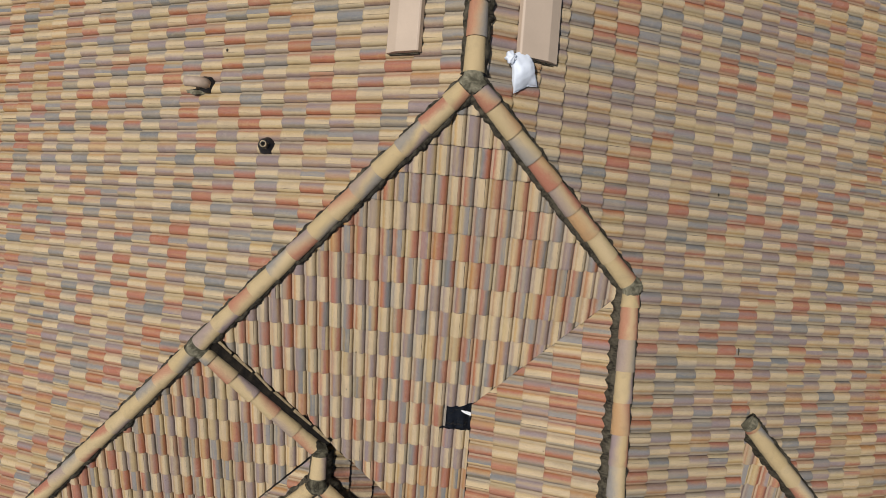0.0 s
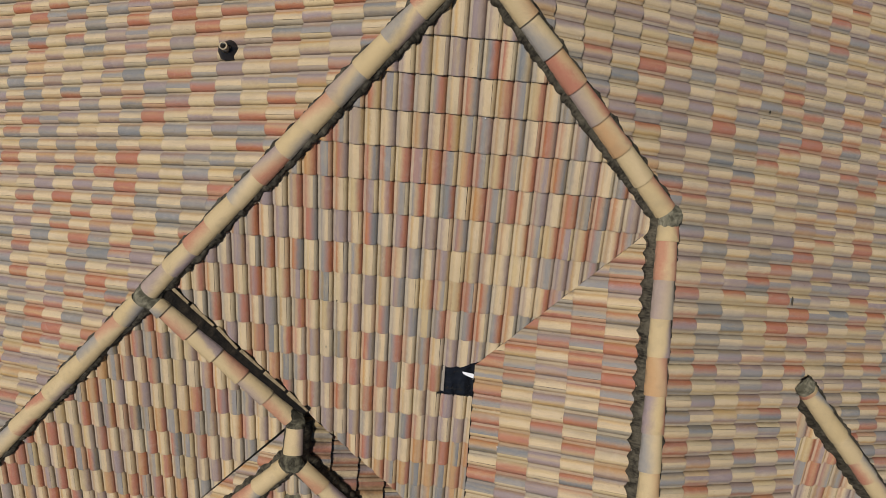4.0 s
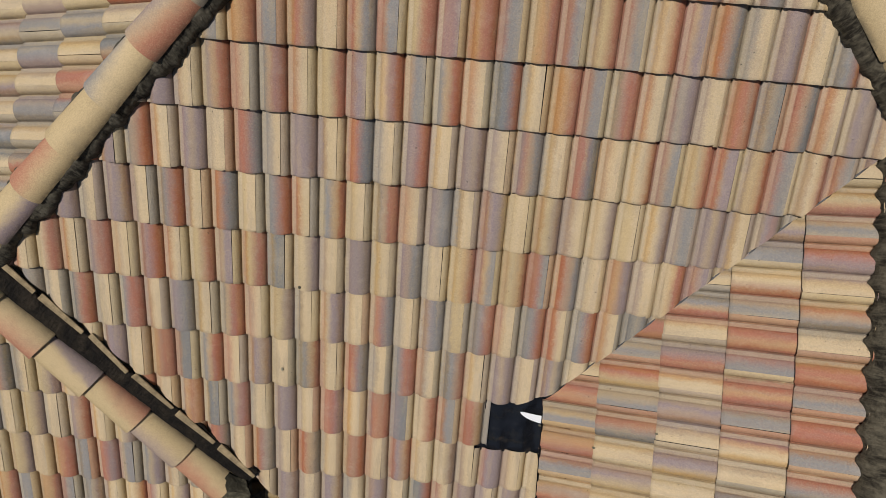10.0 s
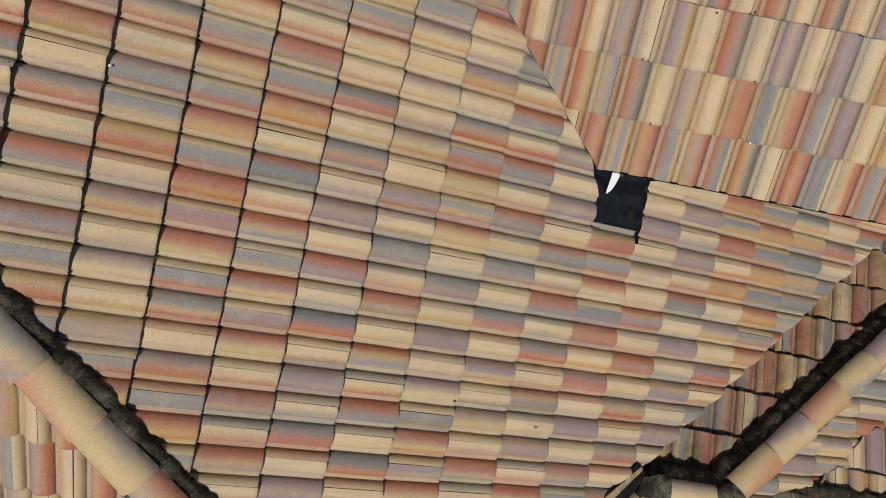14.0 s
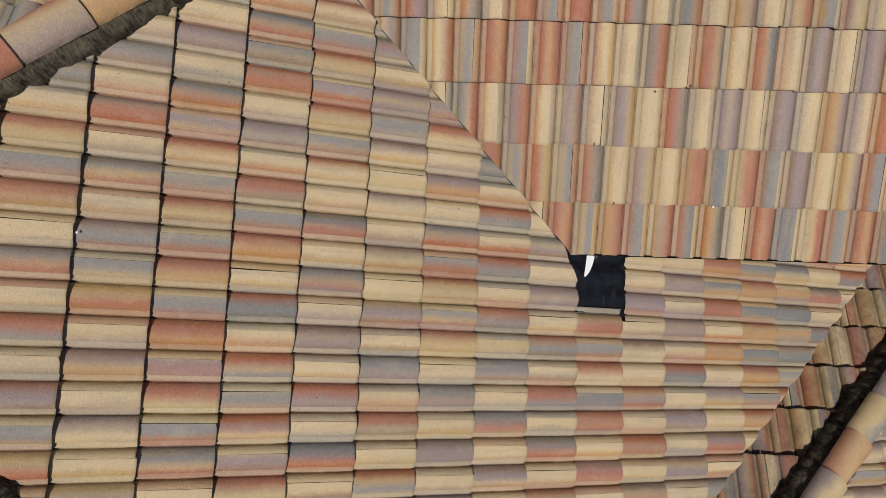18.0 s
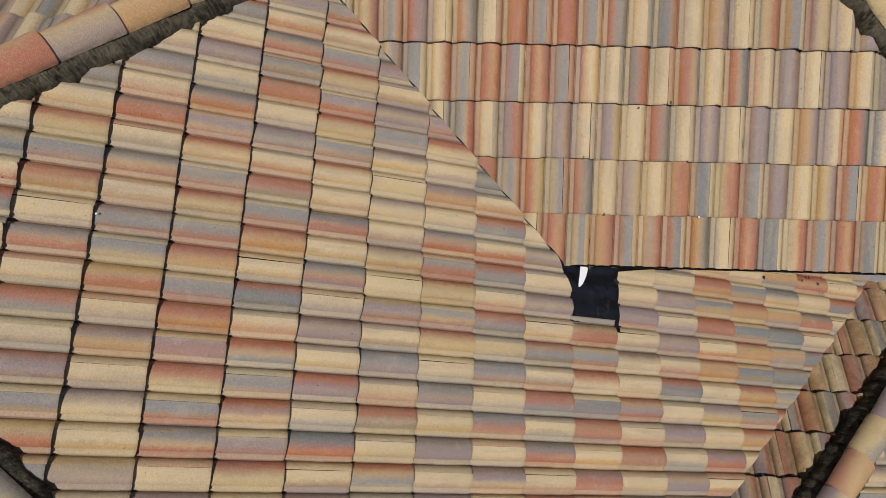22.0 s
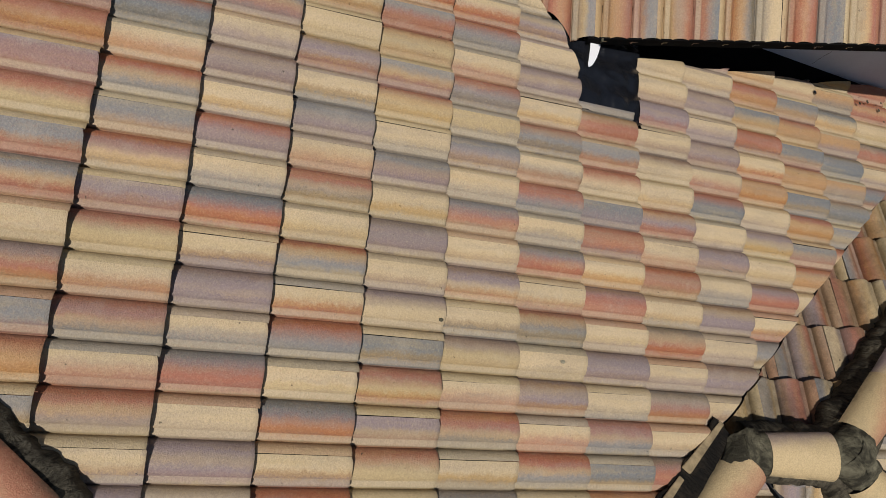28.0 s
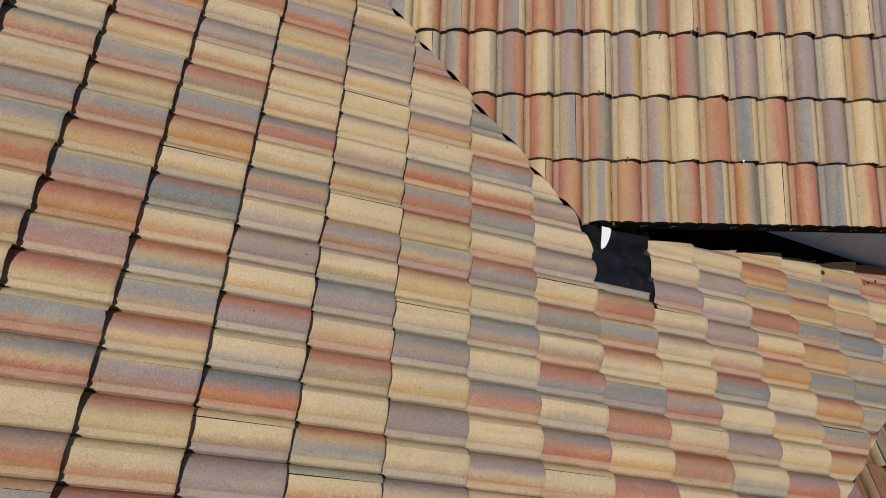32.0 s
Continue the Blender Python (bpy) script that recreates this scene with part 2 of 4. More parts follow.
def cap_material():
    """Half-round cap with one to three colours sprayed along its flanks and across its crown."""
    m = Nodes("sprayed_concrete_cap")
    pos = m.place()
    uv = m.node("ShaderNodeSeparateXYZ")
    m.link(m.node("ShaderNodeUVMap").outputs[0], uv.inputs[0])
    grain = m.noise(pos, 300.0, 2.0, 0.6)
    sand = m.noise(pos, 140.0, 3.0, 0.7)
    wob = m.noise(pos, 9.0, 3.0, 0.6)
    push = m.math("ADD", m.math("MULTIPLY", m.math("SUBTRACT", wob, 0.5), 0.30), m.math("ADD", m.math("MULTIPLY", m.math("SUBTRACT", sand, 0.5), 0.14), m.math("MULTIPLY", m.math("SUBTRACT", m.noise(pos, 42.0, 4.0, 0.7), 0.5), 0.14)))
    # the bands run aslant, other for each cap
    slant = m.math("MULTIPLY", m.math("SUBTRACT", uv.outputs[1], 0.5), m.span(m.chance(20), 0, 1, -0.35, 0.35))
    around = m.math("ADD", m.math("ADD", uv.outputs[0], push), slant)
    col = m.mix(m.chance(1), (0.62, 0.475, 0.275), (0.56, 0.415, 0.205))
    tone = [(0.0, RED), (0.34, GREY), (0.56, RUST), (0.68, SLATE), (0.76, PURPLE), (0.90, CREAM2)]
    own = m.node("ShaderNodeSeparateColor")
    m.link(m.node("ShaderNodeObjectInfo").outputs["Color"], own.inputs[0])
    one, two = m.ramp(own.outputs[0], tone, "CONSTANT"), m.ramp(own.outputs[1], tone, "CONSTANT")
    col = m.mix(m.math("MULTIPLY", m.span(around, m.span(m.chance(2), 0, 1, 0.02, 0.32), m.span(m.chance(3), 0, 1, 0.60, 0.92), 1.0, 0.0, True), m.span(m.chance(5), 0.0, 1.0, 0.7, 1.0)), col, one)
    col = m.mix(m.math("MULTIPLY", m.span(around, m.span(m.chance(6), 0, 1, 0.36, 0.62), m.span(m.chance(8), 0, 1, 0.78, 0.98), 0.0, 1.0, True), m.span(m.chance(9), 0.0, 1.0, 0.7, 1.0)), col, two)
    col = m.mix(m.span(m.noise(pos, 60.0, 4.0, 0.75), 0.48, 0.72, 0.0, 0.20), col, (0.62, 0.47, 0.26))
    col = m.mix(m.span(grain, 0.34, 0.60, 0.20, 0.0), col, (0.06, 0.05, 0.035))
    col = m.mix(m.span(sand, 0.34, 0.54, 0.15, 0.0), col, (0.08, 0.065, 0.04))
    col = m.mix(m.span(sand, 0.50, 0.74, 0.0, 0.18), col, (0.80, 0.66, 0.42))
    dirt = m.noise(pos, 7.0, 6.0, 0.7)
    col = m.mix(m.span(dirt, 0.52, 0.78, 0.0, 0.34), col, (0.17, 0.15, 0.11))
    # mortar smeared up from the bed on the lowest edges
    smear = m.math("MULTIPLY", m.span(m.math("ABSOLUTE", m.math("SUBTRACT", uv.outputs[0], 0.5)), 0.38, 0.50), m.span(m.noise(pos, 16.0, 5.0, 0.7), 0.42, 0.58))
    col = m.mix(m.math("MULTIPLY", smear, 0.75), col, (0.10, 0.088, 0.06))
    m.bump(m.math("ADD", grain, m.math("MULTIPLY", sand, 1.6)), 0.42, 0.006)
    return m.done(col, 0.82, 0.0, 0.25)


def mortar_material(name, dark, light, streaks=0.0, pits=0.65):
    """Weathered mortar. streaks: how far trowel marks across a bed lighten and darken it."""
    m = Nodes(name)
    pos = m.place()
    a, b = m.noise(pos, 9.0, 6.0, 0.65, 0.6), m.noise(pos, 60.0, 4.0, 0.6)
    col = m.mix(m.span(a, 0.42, 0.72), dark, light)
    fine = m.math("ADD", b, m.math("MULTIPLY", a, 2.0))
    if streaks:
        lines = m.noise(m.node("ShaderNodeUVMap").outputs[0], 1.0, 4.0, 0.6, 0.5)
        col = m.mix(m.span(lines, 0.42, 0.66, 0.0, streaks), col, light)
        fine = m.math("ADD", fine, m.math("MULTIPLY", lines, 2.0))
    col = m.mix(m.span(b, 0.45, 0.75, 0.0, pits), col, tuple(c * 0.35 for c in dark))
    m.bump(fine, 0.8 * (0.4 + 0.6 * pits), 0.02)
    return m.done(col, 0.93, 0.0, 0.2)


def plain_material(name, colour, vary=0.15, scale=6.0, rough=0.7, metal=0.0, bump=0.15, spec=0.4):
    m = Nodes(name)
    pos = m.place()
    a, b = m.noise(pos, scale, 5.0, 0.6), m.noise(pos, scale * 23, 3.0, 0.6)
    col = m.mix(m.span(a, 0.3, 0.7), tuple(c * (1 - vary) for c in colour), tuple(min(1, c * (1 + vary)) for c in colour))
    col = m.mix(m.span(b, 0.4, 0.75, 0.0, vary), col, tuple(c * 0.4 for c in colour))
    m.bump(m.math("ADD", b, a), bump, 0.004)
    return m.done(col, rough, metal, spec)


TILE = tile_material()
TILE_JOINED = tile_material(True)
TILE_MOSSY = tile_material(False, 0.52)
CAP = cap_material()
MORTAR = mortar_material("dark_bedding_mortar", (0.019, 0.016, 0.011), (0.145, 0.125, 0.086), 0.6, 0.38)
DARK_MORTAR = mortar_material("blackened_bedding_mortar", (0.017, 0.015, 0.011), (0.150, 0.132, 0.095), 0.5, 0.42)
BITUMEN = mortar_material("black_bitumen_bed", (0.007, 0.006, 0.005), (0.035, 0.027, 0.018), 0.2)
LUMP = mortar_material("grey_joint_mortar", (0.085, 0.078, 0.052), (0.34, 0.31, 0.215), 0.0, 0.25)
DARK_LUMP = mortar_material("mossy_joint_mortar", (0.030, 0.027, 0.018), (0.21, 0.19, 0.125), 0.0, 0.3)
FELT = plain_material("black_roofing_sheet", (0.012, 0.012, 0.014), 0.4, 9.0, 0.42, 0.0, 0.5, 0.5)
SHEET = plain_material("black_plastic", (0.009, 0.010, 0.013), 0.3, 12.0, 0.24, 0.0, 0.3, 0.5)
MATT_BLACK = plain_material("matt_black_surface", (0.006, 0.006, 0.006), 0.3, 9.0, 0.95, 0.0, 0.2, 0.05)
PLASTER = plain_material("white_wall_plaster", (0.60, 0.61, 0.65), 0.08, 3.0, 0.85)
BEIGE = plain_material("beige_painted_metal", (0.52, 0.41, 0.31), 0.05, 2.0, 0.55)
DULL_BEIGE = plain_material("weathered_beige_plastic", (0.42, 0.32, 0.24), 0.18, 9.0, 0.6)
SACK = plain_material("white_plastic_sack", (0.72, 0.77, 0.84), 0.04, 5.0, 0.45, 0.0, 0.6)
WHITE = plain_material("white_plastic_strip", (0.82, 0.82, 0.82), 0.03, 5.0, 0.4)
PIPE = plain_material("grey_pipe", (0.20, 0.19, 0.17), 0.2, 20.0, 0.6)
MOSSY_CUT = plain_material("mossy_cut_concrete", (0.27, 0.205, 0.115), 0.45, 22.0, 0.92)
CUT = plain_material("raw_cut_concrete", (0.36, 0.295, 0.19), 0.35, 30.0, 0.9)
EARTH = plain_material("dry_ground", (0.22, 0.19, 0.14), 0.3, 0.6, 0.95)


# ---- helpers of this scene ----
def mesh_of(name, verts, faces, material, uvs=None, smooth=False):
    me = bpy.data.meshes.new(name)
    me.from_pydata(verts, [], faces)
    me.materials.append(material)
    if uvs is not None:
        layer = me.uv_layers.new(name="UVMap")
        flat = np.array(uvs, dtype=np.float32)[[loop.vertex_index for loop in me.loops]]
        layer.data.foreach_set("uv", flat.ravel())
    if smooth:
        me.polygons.foreach_set("use_smooth", [True] * len(me.polygons))
    me.update()
    return me


def part(name, bm, material, parent, label=""):
    """Links a bmesh as one mesh object under a thing or a part."""
    me = bpy.data.meshes.new(name)
    bm.to_mesh(me)
    bm.free()
    me.materials.append(material)
    ob = new(name, me)
    ob.parent = parent
    return tagged(ob, label)


def under(name, me, parent, m=None, label=""):
    ob = new(name, me)
    ob.parent = parent
    if m is not None:
        ob.matrix_basis = m
    return tagged(ob, label)


# ---- the roof's planes: height z = a x + b y + c ----
S = 0.477
PITCH = math.atan(S)
COS = math.cos(PITCH)
PLANES = {
    "south": (0.0, S, 4.685),
    "porch_south": (0.0, S, 4.918),
    "inner_west": (S, 0.0, 3.63),
    "east": (-S, 0.0, 5.54),
    "west": (S, 0.0, 5.51),
    "porch_east": (-S, 0.0, 2.56),
    "porch_west": (S, 0.0, 4.17),
    "low_east": (-S, 0.0, 2.327),
    "low_west": (S, 0.0, 3.873),
    "far_south": (0.0, S, 4.50),
    "wing_south": (0.0, S, 6.21),
}


def height(plane, x, y):
    a, b, c = PLANES[plane]
    return a * x + b * y + c


WIDE, GAUGE, LONG = 0.300, 0.339, 0.415

# profile across a tile: share of the width, height
PROFILE = [(0.0, 0.0320), (0.035, 0.0298), (0.07, 0.0245), (0.10, 0.0165), (0.120, 0.0060), (0.132, -0.0050), (0.140, -0.0120), (0.148, -0.0050), (0.154, 0.0030), (0.226, 0.0050), (0.233, 0.0125), (0.262, 0.0205), (0.300, 0.0272), (0.34, 0.0315), (0.385, 0.0325),
           (0.44, 0.0308), (0.495, 0.0268), (0.545, 0.0205), (0.583, 0.0128), (0.610, 0.0040), (0.626, -0.0060), (0.633, -0.0120), (0.641, -0.0050), (0.647, 0.0030), (0.726, 0.0050), (0.734, 0.0128), (0.762, 0.0180), (0.80, 0.0235), (0.86, 0.0288), (0.92, 0.0320), (0.9965, 0.0322)]
THICK = 0.012


def tile_shape(wear=0):
    """Verts, faces and uvs of one tile; x across, y up the slope from its nose, z out of the roof. wear: how its nose is worn."""
    verts, uvs, faces = [], [], []
    n = len(PROFILE)
    for y, lift in ((0.0, -0.0025), (0.010, 0.0), (LONG, -0.004)):
        for u, h in PROFILE:
            verts.append((u * WIDE, y, 1.15 * h + lift + 0.002 * u))
            uvs.append((u, y / LONG))
    for u, h in PROFILE:
        verts.append((u * WIDE, 0.0, 1.15 * h - 0.0025 + 0.002 * u))
        uvs.append((u, 0.0))
    for u, h in PROFILE:
        verts.append((u * WIDE, 0.013, 1.15 * h - THICK + 0.002 * u))
        uvs.append((u, 0.0))
    for k in range(n - 1):
        faces.append((k, k + 1, n + k + 1, n + k))
        faces.append((n + k, n + k + 1, 2 * n + k + 1, 2 * n + k))
        faces.append((4 * n + k, 4 * n + k + 1, 3 * n + k + 1, 3 * n + k))
    if wear:
        for k, (u, _) in enumerate(PROFILE):
            chip_off = 0.0022 * noise.noise((u * 9, wear * 3.1, 0.0)) + 0.0012 * noise.noise((u * 31, wear * 1.7, 4.0)) + (0.007 if wear == 3 and u > 0.93 else 0.0) + (0.006 if wear == 4 and 0.60 < u < 0.68 else 0.0)
            for ring in (0, 1, 3, 4):
                x, y, z = verts[ring * n + k]
                verts[ring * n + k] = (x, y + chip_off, z + 0.3 * chip_off)
    # right side skirt
    last = n - 1
    verts += [(PROFILE[-1][0] * WIDE, 0.0, 1.15 * PROFILE[-1][1] - 0.010), (PROFILE[-1][0] * WIDE, LONG, 1.15 * PROFILE[-1][1] - 0.014)]
    uvs += [(1.0, 0.0), (1.0, 1.0)]
    edge = len(verts)
    verts += [verts[last], verts[2 * n + last]]
    uvs += [(1.0, 0.0), (1.0, 1.0)]
    faces.append((edge, edge - 2, edge - 1, edge + 1))
    return verts, faces, uvs


TV, TF, TU = tile_shape()
TILE_MESHES = [mesh_of("tile", tile_shape(w)[0], TF, TILE, TU, True) for w in range(1, 6)]
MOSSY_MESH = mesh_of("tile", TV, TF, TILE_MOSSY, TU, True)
TILT = math.atan(0.031 / GAUGE)


def inside(poly, x, y):
    hit = False
    for (xa, ya), (xb, yb) in zip(poly, poly[1:] + poly[:1]):
        if (ya > y) != (yb > y) and x < (xb - xa) * (y - ya) / (yb - ya) + xa:
            hit = not hit
    return hit


def crosses(a, b, box):
    """Whether the segment a-b meets the box x0, y0, x1, y1."""
    t0, t1 = 0.0, 1.0
    for p, d, lo, hi in ((a[0], b[0] - a[0], box[0], box[2]), (a[1], b[1] - a[1], box[1], box[3])):
        if abs(d) < 1e-9:
            if p < lo or p > hi:
                return False
            continue
        s, e = (lo - p) / d, (hi - p) / d
        if s > e:
            s, e = e, s
        t0, t1 = max(t0, s), min(t1, e)
    return t0 <= t1


DEEP = "RPG RSC ORG RRC PYG YOR RPC GRO".split()
COMMON = "GRC PPC GSC YRG PGC PRC YRP OPG CPC PGC RRG CPC SRC YPC CPG GGC RRC SGC PPC GPC RSC OPC PYC YPC".split()


def slope(name, plane, poly, start, gauge, label, missing=(), near=(0.0, -1.5), deck_drop=0.065, deck_poly=None, colours=None, notch=None, lift=0.0, mossy=False, first_course=-999, wide=WIDE):
    """One roof slope: a dark under-sheet with every tile laid on it in half bond. poly: the plan, counter-clockwise.
    start: a lap line's place across and a nose line's place along the slope, in plan metres."""
    a, b, c = PLANES[plane]
    up = Vector((a, b, 0)).normalized()
    right = Vector((up.y, -up.x, 0))
    rise = Vector((up.x * COS, up.y * COS, math.sin(PITCH)))
    out = right.cross(rise)
    frame_m = Matrix((right, rise, out)).transposed().to_4x4()
    base_poly = deck_poly or poly
    deck_v = [(x, y, height(plane, x, y) - deck_drop) for x, y in base_poly] + [(x, y, height(plane, x, y) - deck_drop - 0.05) for x, y in base_poly]
    n = len(base_poly)
    deck_f = [tuple(range(n)), tuple(range(2 * n - 1, n - 1, -1))] + [(k, n + k, n + (k + 1) % n, (k + 1) % n) for k in range(n)]
    deck = new(name, mesh_of(name, deck_v, deck_f, FELT))
    tagged(deck, label, "roof", kind="structure")
    rng = random.Random(name)
    acr = [Vector((x, y, 0)).dot(right) for x, y in poly]
    alo = [Vector((x, y, 0)).dot(up) for x, y in poly]
    run = gauge * COS
    spots = []
    for j in range(max(first_course, math.floor((min(alo) - start[1]) / run) - 1), math.ceil((max(alo) - start[1]) / run) + 1):
        for i in range(math.floor((min(acr) - start[0]) / wide) - 2, math.ceil((max(acr) - start[0]) / wide) + 2):
            p, q = start[0] + (i + 0.5 * (j % 2)) * wide, start[1] + j * run
            corners = [right * (p + dp) + up * (q + dq) for dp, dq in ((0, 0), (wide, 0), (wide, LONG * COS), (0, LONG * COS))]
            mid = right * (p + wide / 2) + up * (q + run / 2)
            if any((mid.x - mx) ** 2 + (mid.y - my) ** 2 < 0.012 for mx, my in missing):
                continue
            xs, ys = [v.x for v in corners], [v.y for v in corners]
            box = (min(xs), min(ys), max(xs), max(ys))
            cuts = [(e, f) for e, f in zip(poly, poly[1:] + poly[:1]) if crosses(e, f, box)]
            ins = inside(poly, mid.x, mid.y)
            if not cuts and not ins:
                continue
            if notch and not (box[2] < notch[0] or box[0] > notch[2] or box[3] < notch[1] or box[1] > notch[3] - 0.03):
                x0, y0 = notch[:2]
                cuts = cuts + ([((9.0, y0), (-9.0, y0))] if mid.y < y0 else [((x0, -9.0), (x0, 9.0))])
            if notch and mid.y > notch[3] and mid.y - notch[3] < 0.3 and -0.05 < mid.x < notch[2]:
                cuts = cuts + [((-0.4, -2.175), (0.9, -1.60))]
            text = (colours or {}).get(j)
            k = 4 * (i - text[0]) if text else -1
            mine = text[1][k:k + 3] if 0 <= k < (len(text[1]) if text else 0) else rng.choice(DEEP if mossy else COMMON)
            spots.append(((mid.x - near[0]) ** 2 + (mid.y - near[1]) ** 2, p, q, cuts, mine))
    spots.sort(key=lambda s: s[0])
    rest_v, rest_f, rest_u = [], [], []
    made = 0
    for _, p, q, cuts, mine in spots:
        tone = [(LETTERS.index(ch) + 0.5) / 7 for ch in mine] + [1.0]
        base = right * p + up * q
        base.z = height(plane, base.x, base.y)
        m = Matrix.Translation(base) @ frame_m @ Matrix.Translation((rng.gauss(0, 0.0009), rng.gauss(0, 0.002), -0.008 + rng.gauss(0, 0.0009))) @ Matrix.Rotation(-TILT - lift + rng.gauss(0, 0.003 + lift * 0.2), 4, "X") @ Matrix.Rotation(rng.gauss(0, 0.0035), 4, "Z") @ Matrix.Rotation(rng.gauss(0, 0.0022), 4, "Y") @ Matrix.Diagonal((wide / WIDE, 1, 1, 1))
        if not cuts:
            if made < 300:
                under("tile", MOSSY_MESH if mossy else rng.choice(TILE_MESHES), deck, m).color = tone
                made += 1
            else:
                k = len(rest_v)
                rest_v += [m @ Vector(v) for v in TV]
                rest_f += [tuple(k + s for s in f) for f in TF]
                rest_u += TU
            continue
        # at an inner corner of the plan the tile keeps what lies inside either edge
        inner = [(g, h) for g in cuts for h in cuts if g[1] == h[0] and (g[1][0] - g[0][0]) * (h[1][1] - h[0][1]) - (g[1][1] - g[0][1]) * (h[1][0] - h[0][0]) < -1e-6]
        if inner:
            (g, h), rest = inner[0], [c for c in cuts if c not in inner[0]]
            pieces = [[(g, True)] + [(c, True) for c in rest], [(g, False), (h, True)] + [(c, True) for c in rest]]
        else:
            pieces = [[(c, True) for c in cuts]]
        for piece in pieces:
            bm = bmesh.new()
            lay = bm.loops.layers.uv.new("UVMap")
            vs = [bm.verts.new(m @ Vector(v)) for v in TV]
            for f in TF:
                face = bm.faces.new([vs[s] for s in f])
                face.smooth = True
                for loop, s in zip(face.loops, f):
                    loop[lay].uv = TU[s]
            for (e, f), keep in piece:
                away = Vector((f[1] - e[1], e[0] - f[0], 0)).normalized()
                bmesh.ops.bisect_plane(bm, geom=bm.verts[:] + bm.edges[:] + bm.faces[:], plane_co=(e[0], e[1], 0), plane_no=away, clear_outer=keep, clear_inner=not keep)
            if sum(f.calc_area() for f in bm.faces) > 0.004:
                part("tile", bm, TILE_MOSSY if mossy else TILE, deck).color = tone
            else:
                bm.free()
    if rest_v:
        tagged(under("tile_rows", mesh_of("tile_rows", rest_v, rest_f, TILE_JOINED, rest_u, True), deck), kind="stuff")
    return deck


# the tiles' colours, course by course, on the slopes that are seen closest: first tile, then two letters for the first roll and one for the second
SOUTH_TILES = {
    4: (-3, "RYG PRC GRC RGC ORG YRC"),
    3: (-5, "ORG PYC CPC OPC RYG GPC RGC RPC"),
    2: (-5, "ORG RPC RGG YRP ORG ORG YRG CRP RSC PPC GRC"),
    1: (-7, "PPC PRC GRC YRP CRG GRC SRC ORG GRC GPC RRS RSC PPC"),
    0: (-7, "GRC PPC RGC PPC RSC PRC PPC RGC RSC CRG YRP YRG CRG"),
    -1: (-9, "PPC PPC GRC RSC GRC GRC GRC PGC PYC YPC CPC CPG PPC"),
    -2: (-9, "CRC PRC PRC YRP YRS CPC PPC PGC YRG YRG RGC OPC CRP"),
    -3: (-10, "GGC SRC GRC PGC GRC YPC CPC RGC PGY GRC GRC GRC"),
    -4: (-8, "PPC ORS GRC PPC SRC RGC GRC GRC PPC PGC"),
    -5: (-8, "RRC ORS GRC PPC RPC RRS CRG RGG"),
    -6: (-6, "RGC RGC RGC RRC PRC CPC PPC CYC"),
    -7: (-6, "PPC PPC PPC PPC SRC PPC PPC"),
    -8: (-4, "GGC RPC YPC ORC RRS RRC"),
    -9: (-3, "ORS ORS ORS ORS"),
    -10: (-2, "CRG SGO SGO CSO"),
    -11: (-1, "SPC RSC RRR"),
}
LOWER_TILES = {
    -5: (-12, "RPG RSC YPC"),
    -6: (-13, "YOG RPC RGC YPC PRC CPC"),
    -7: (-14, "ORG YPC OPC YPC ORG RPG GPC"),
    -8: (-14, "PRC PRC RSG ORG ORG GPC CRC CPC"),
    -9: (-15, "PYC PRC PPC GRC RSG"),
    -10: (-15, "ORG RSC PPC ORG YRG"),
    -11: (-16, "PRC YPC ORG ORG PRC ORC"),
    -12: (-16, "RRC RSC PPC ORC PYC RSS"),
    -13: (-16, "GRC PPC PRC RGC"),
}
WEST_TILES = {
    4: (-5, "YRG RPC RGC RRG RRG RGC SRC OPC YRG PYC"),
    3: (-4, "CRG RRG RRG RCC SRC RGC RSC PPC PPC"),
    2: (-3, "GRC PRC PPC PYC RGC PPC PPC OPC RSC"),
    1: (-2, "RYG RSC PYC ORS YRG PPC YPG RRC"),
    0: (-1, "RRG ORG ORS OSC RRS CRG RRS"),
}

# ---- lines of the plan ----
RIDGE_X = 0.016
APEX = (RIDGE_X, 1.762)
J2 = (2.002, -0.212)
EAVE_X = 0.33
VALLEY_END = (EAVE_X, EAVE_X - 2.212)
J3 = (-3.13, -1.40)
J4 = (-1.60, -2.74)
J5 = (-1.60, -3.15)
J6 = (2.002, -3.42)
M_EDGE = [(0.335, -2.20), (0.70, -4.02)]
DORM = (3.78, -1.79)


def roof_z(plane, p):
    return (p[0], p[1], height(plane, *p))


slope("roof_south", "south", [APEX, (-2.93, -1.20), (-1.47, -2.57), (-1.49, -2.605), (0.30, -4.26), (0.66, -4.56), M_EDGE[1], M_EDGE[0], VALLEY_END, J2], (-0.0533, -0.690), GAUGE,
      "south slope of multicoloured sand-faced concrete roof tiles", missing=[(0.24, -2.06)], colours=SOUTH_TILES, notch=(0.018, -2.254, 0.62, -1.93), wide=0.2935)
slope("roof_south_lower", "south", [J3, (-7.5, -5.77), (-4.70, -5.80), (-1.66, -2.76), J4], (-0.0685, -0.57), GAUGE, "lower south slope of multicoloured concrete tiles beside the hip", near=(-2.5, -2.5), colours=LOWER_TILES, wide=0.2935)
slope("roof_inner_west", "inner_west", [VALLEY_END, (EAVE_X, -5.10), J6, J2], (1.99, 0.321), GAUGE, "west slope of the wing with tiles overhanging the lower roof", near=(1.0, -2.0), colours=WEST_TILES, first_course=0, deck_poly=[(0.47, -1.742), (0.47, -4.96), J6, J2])
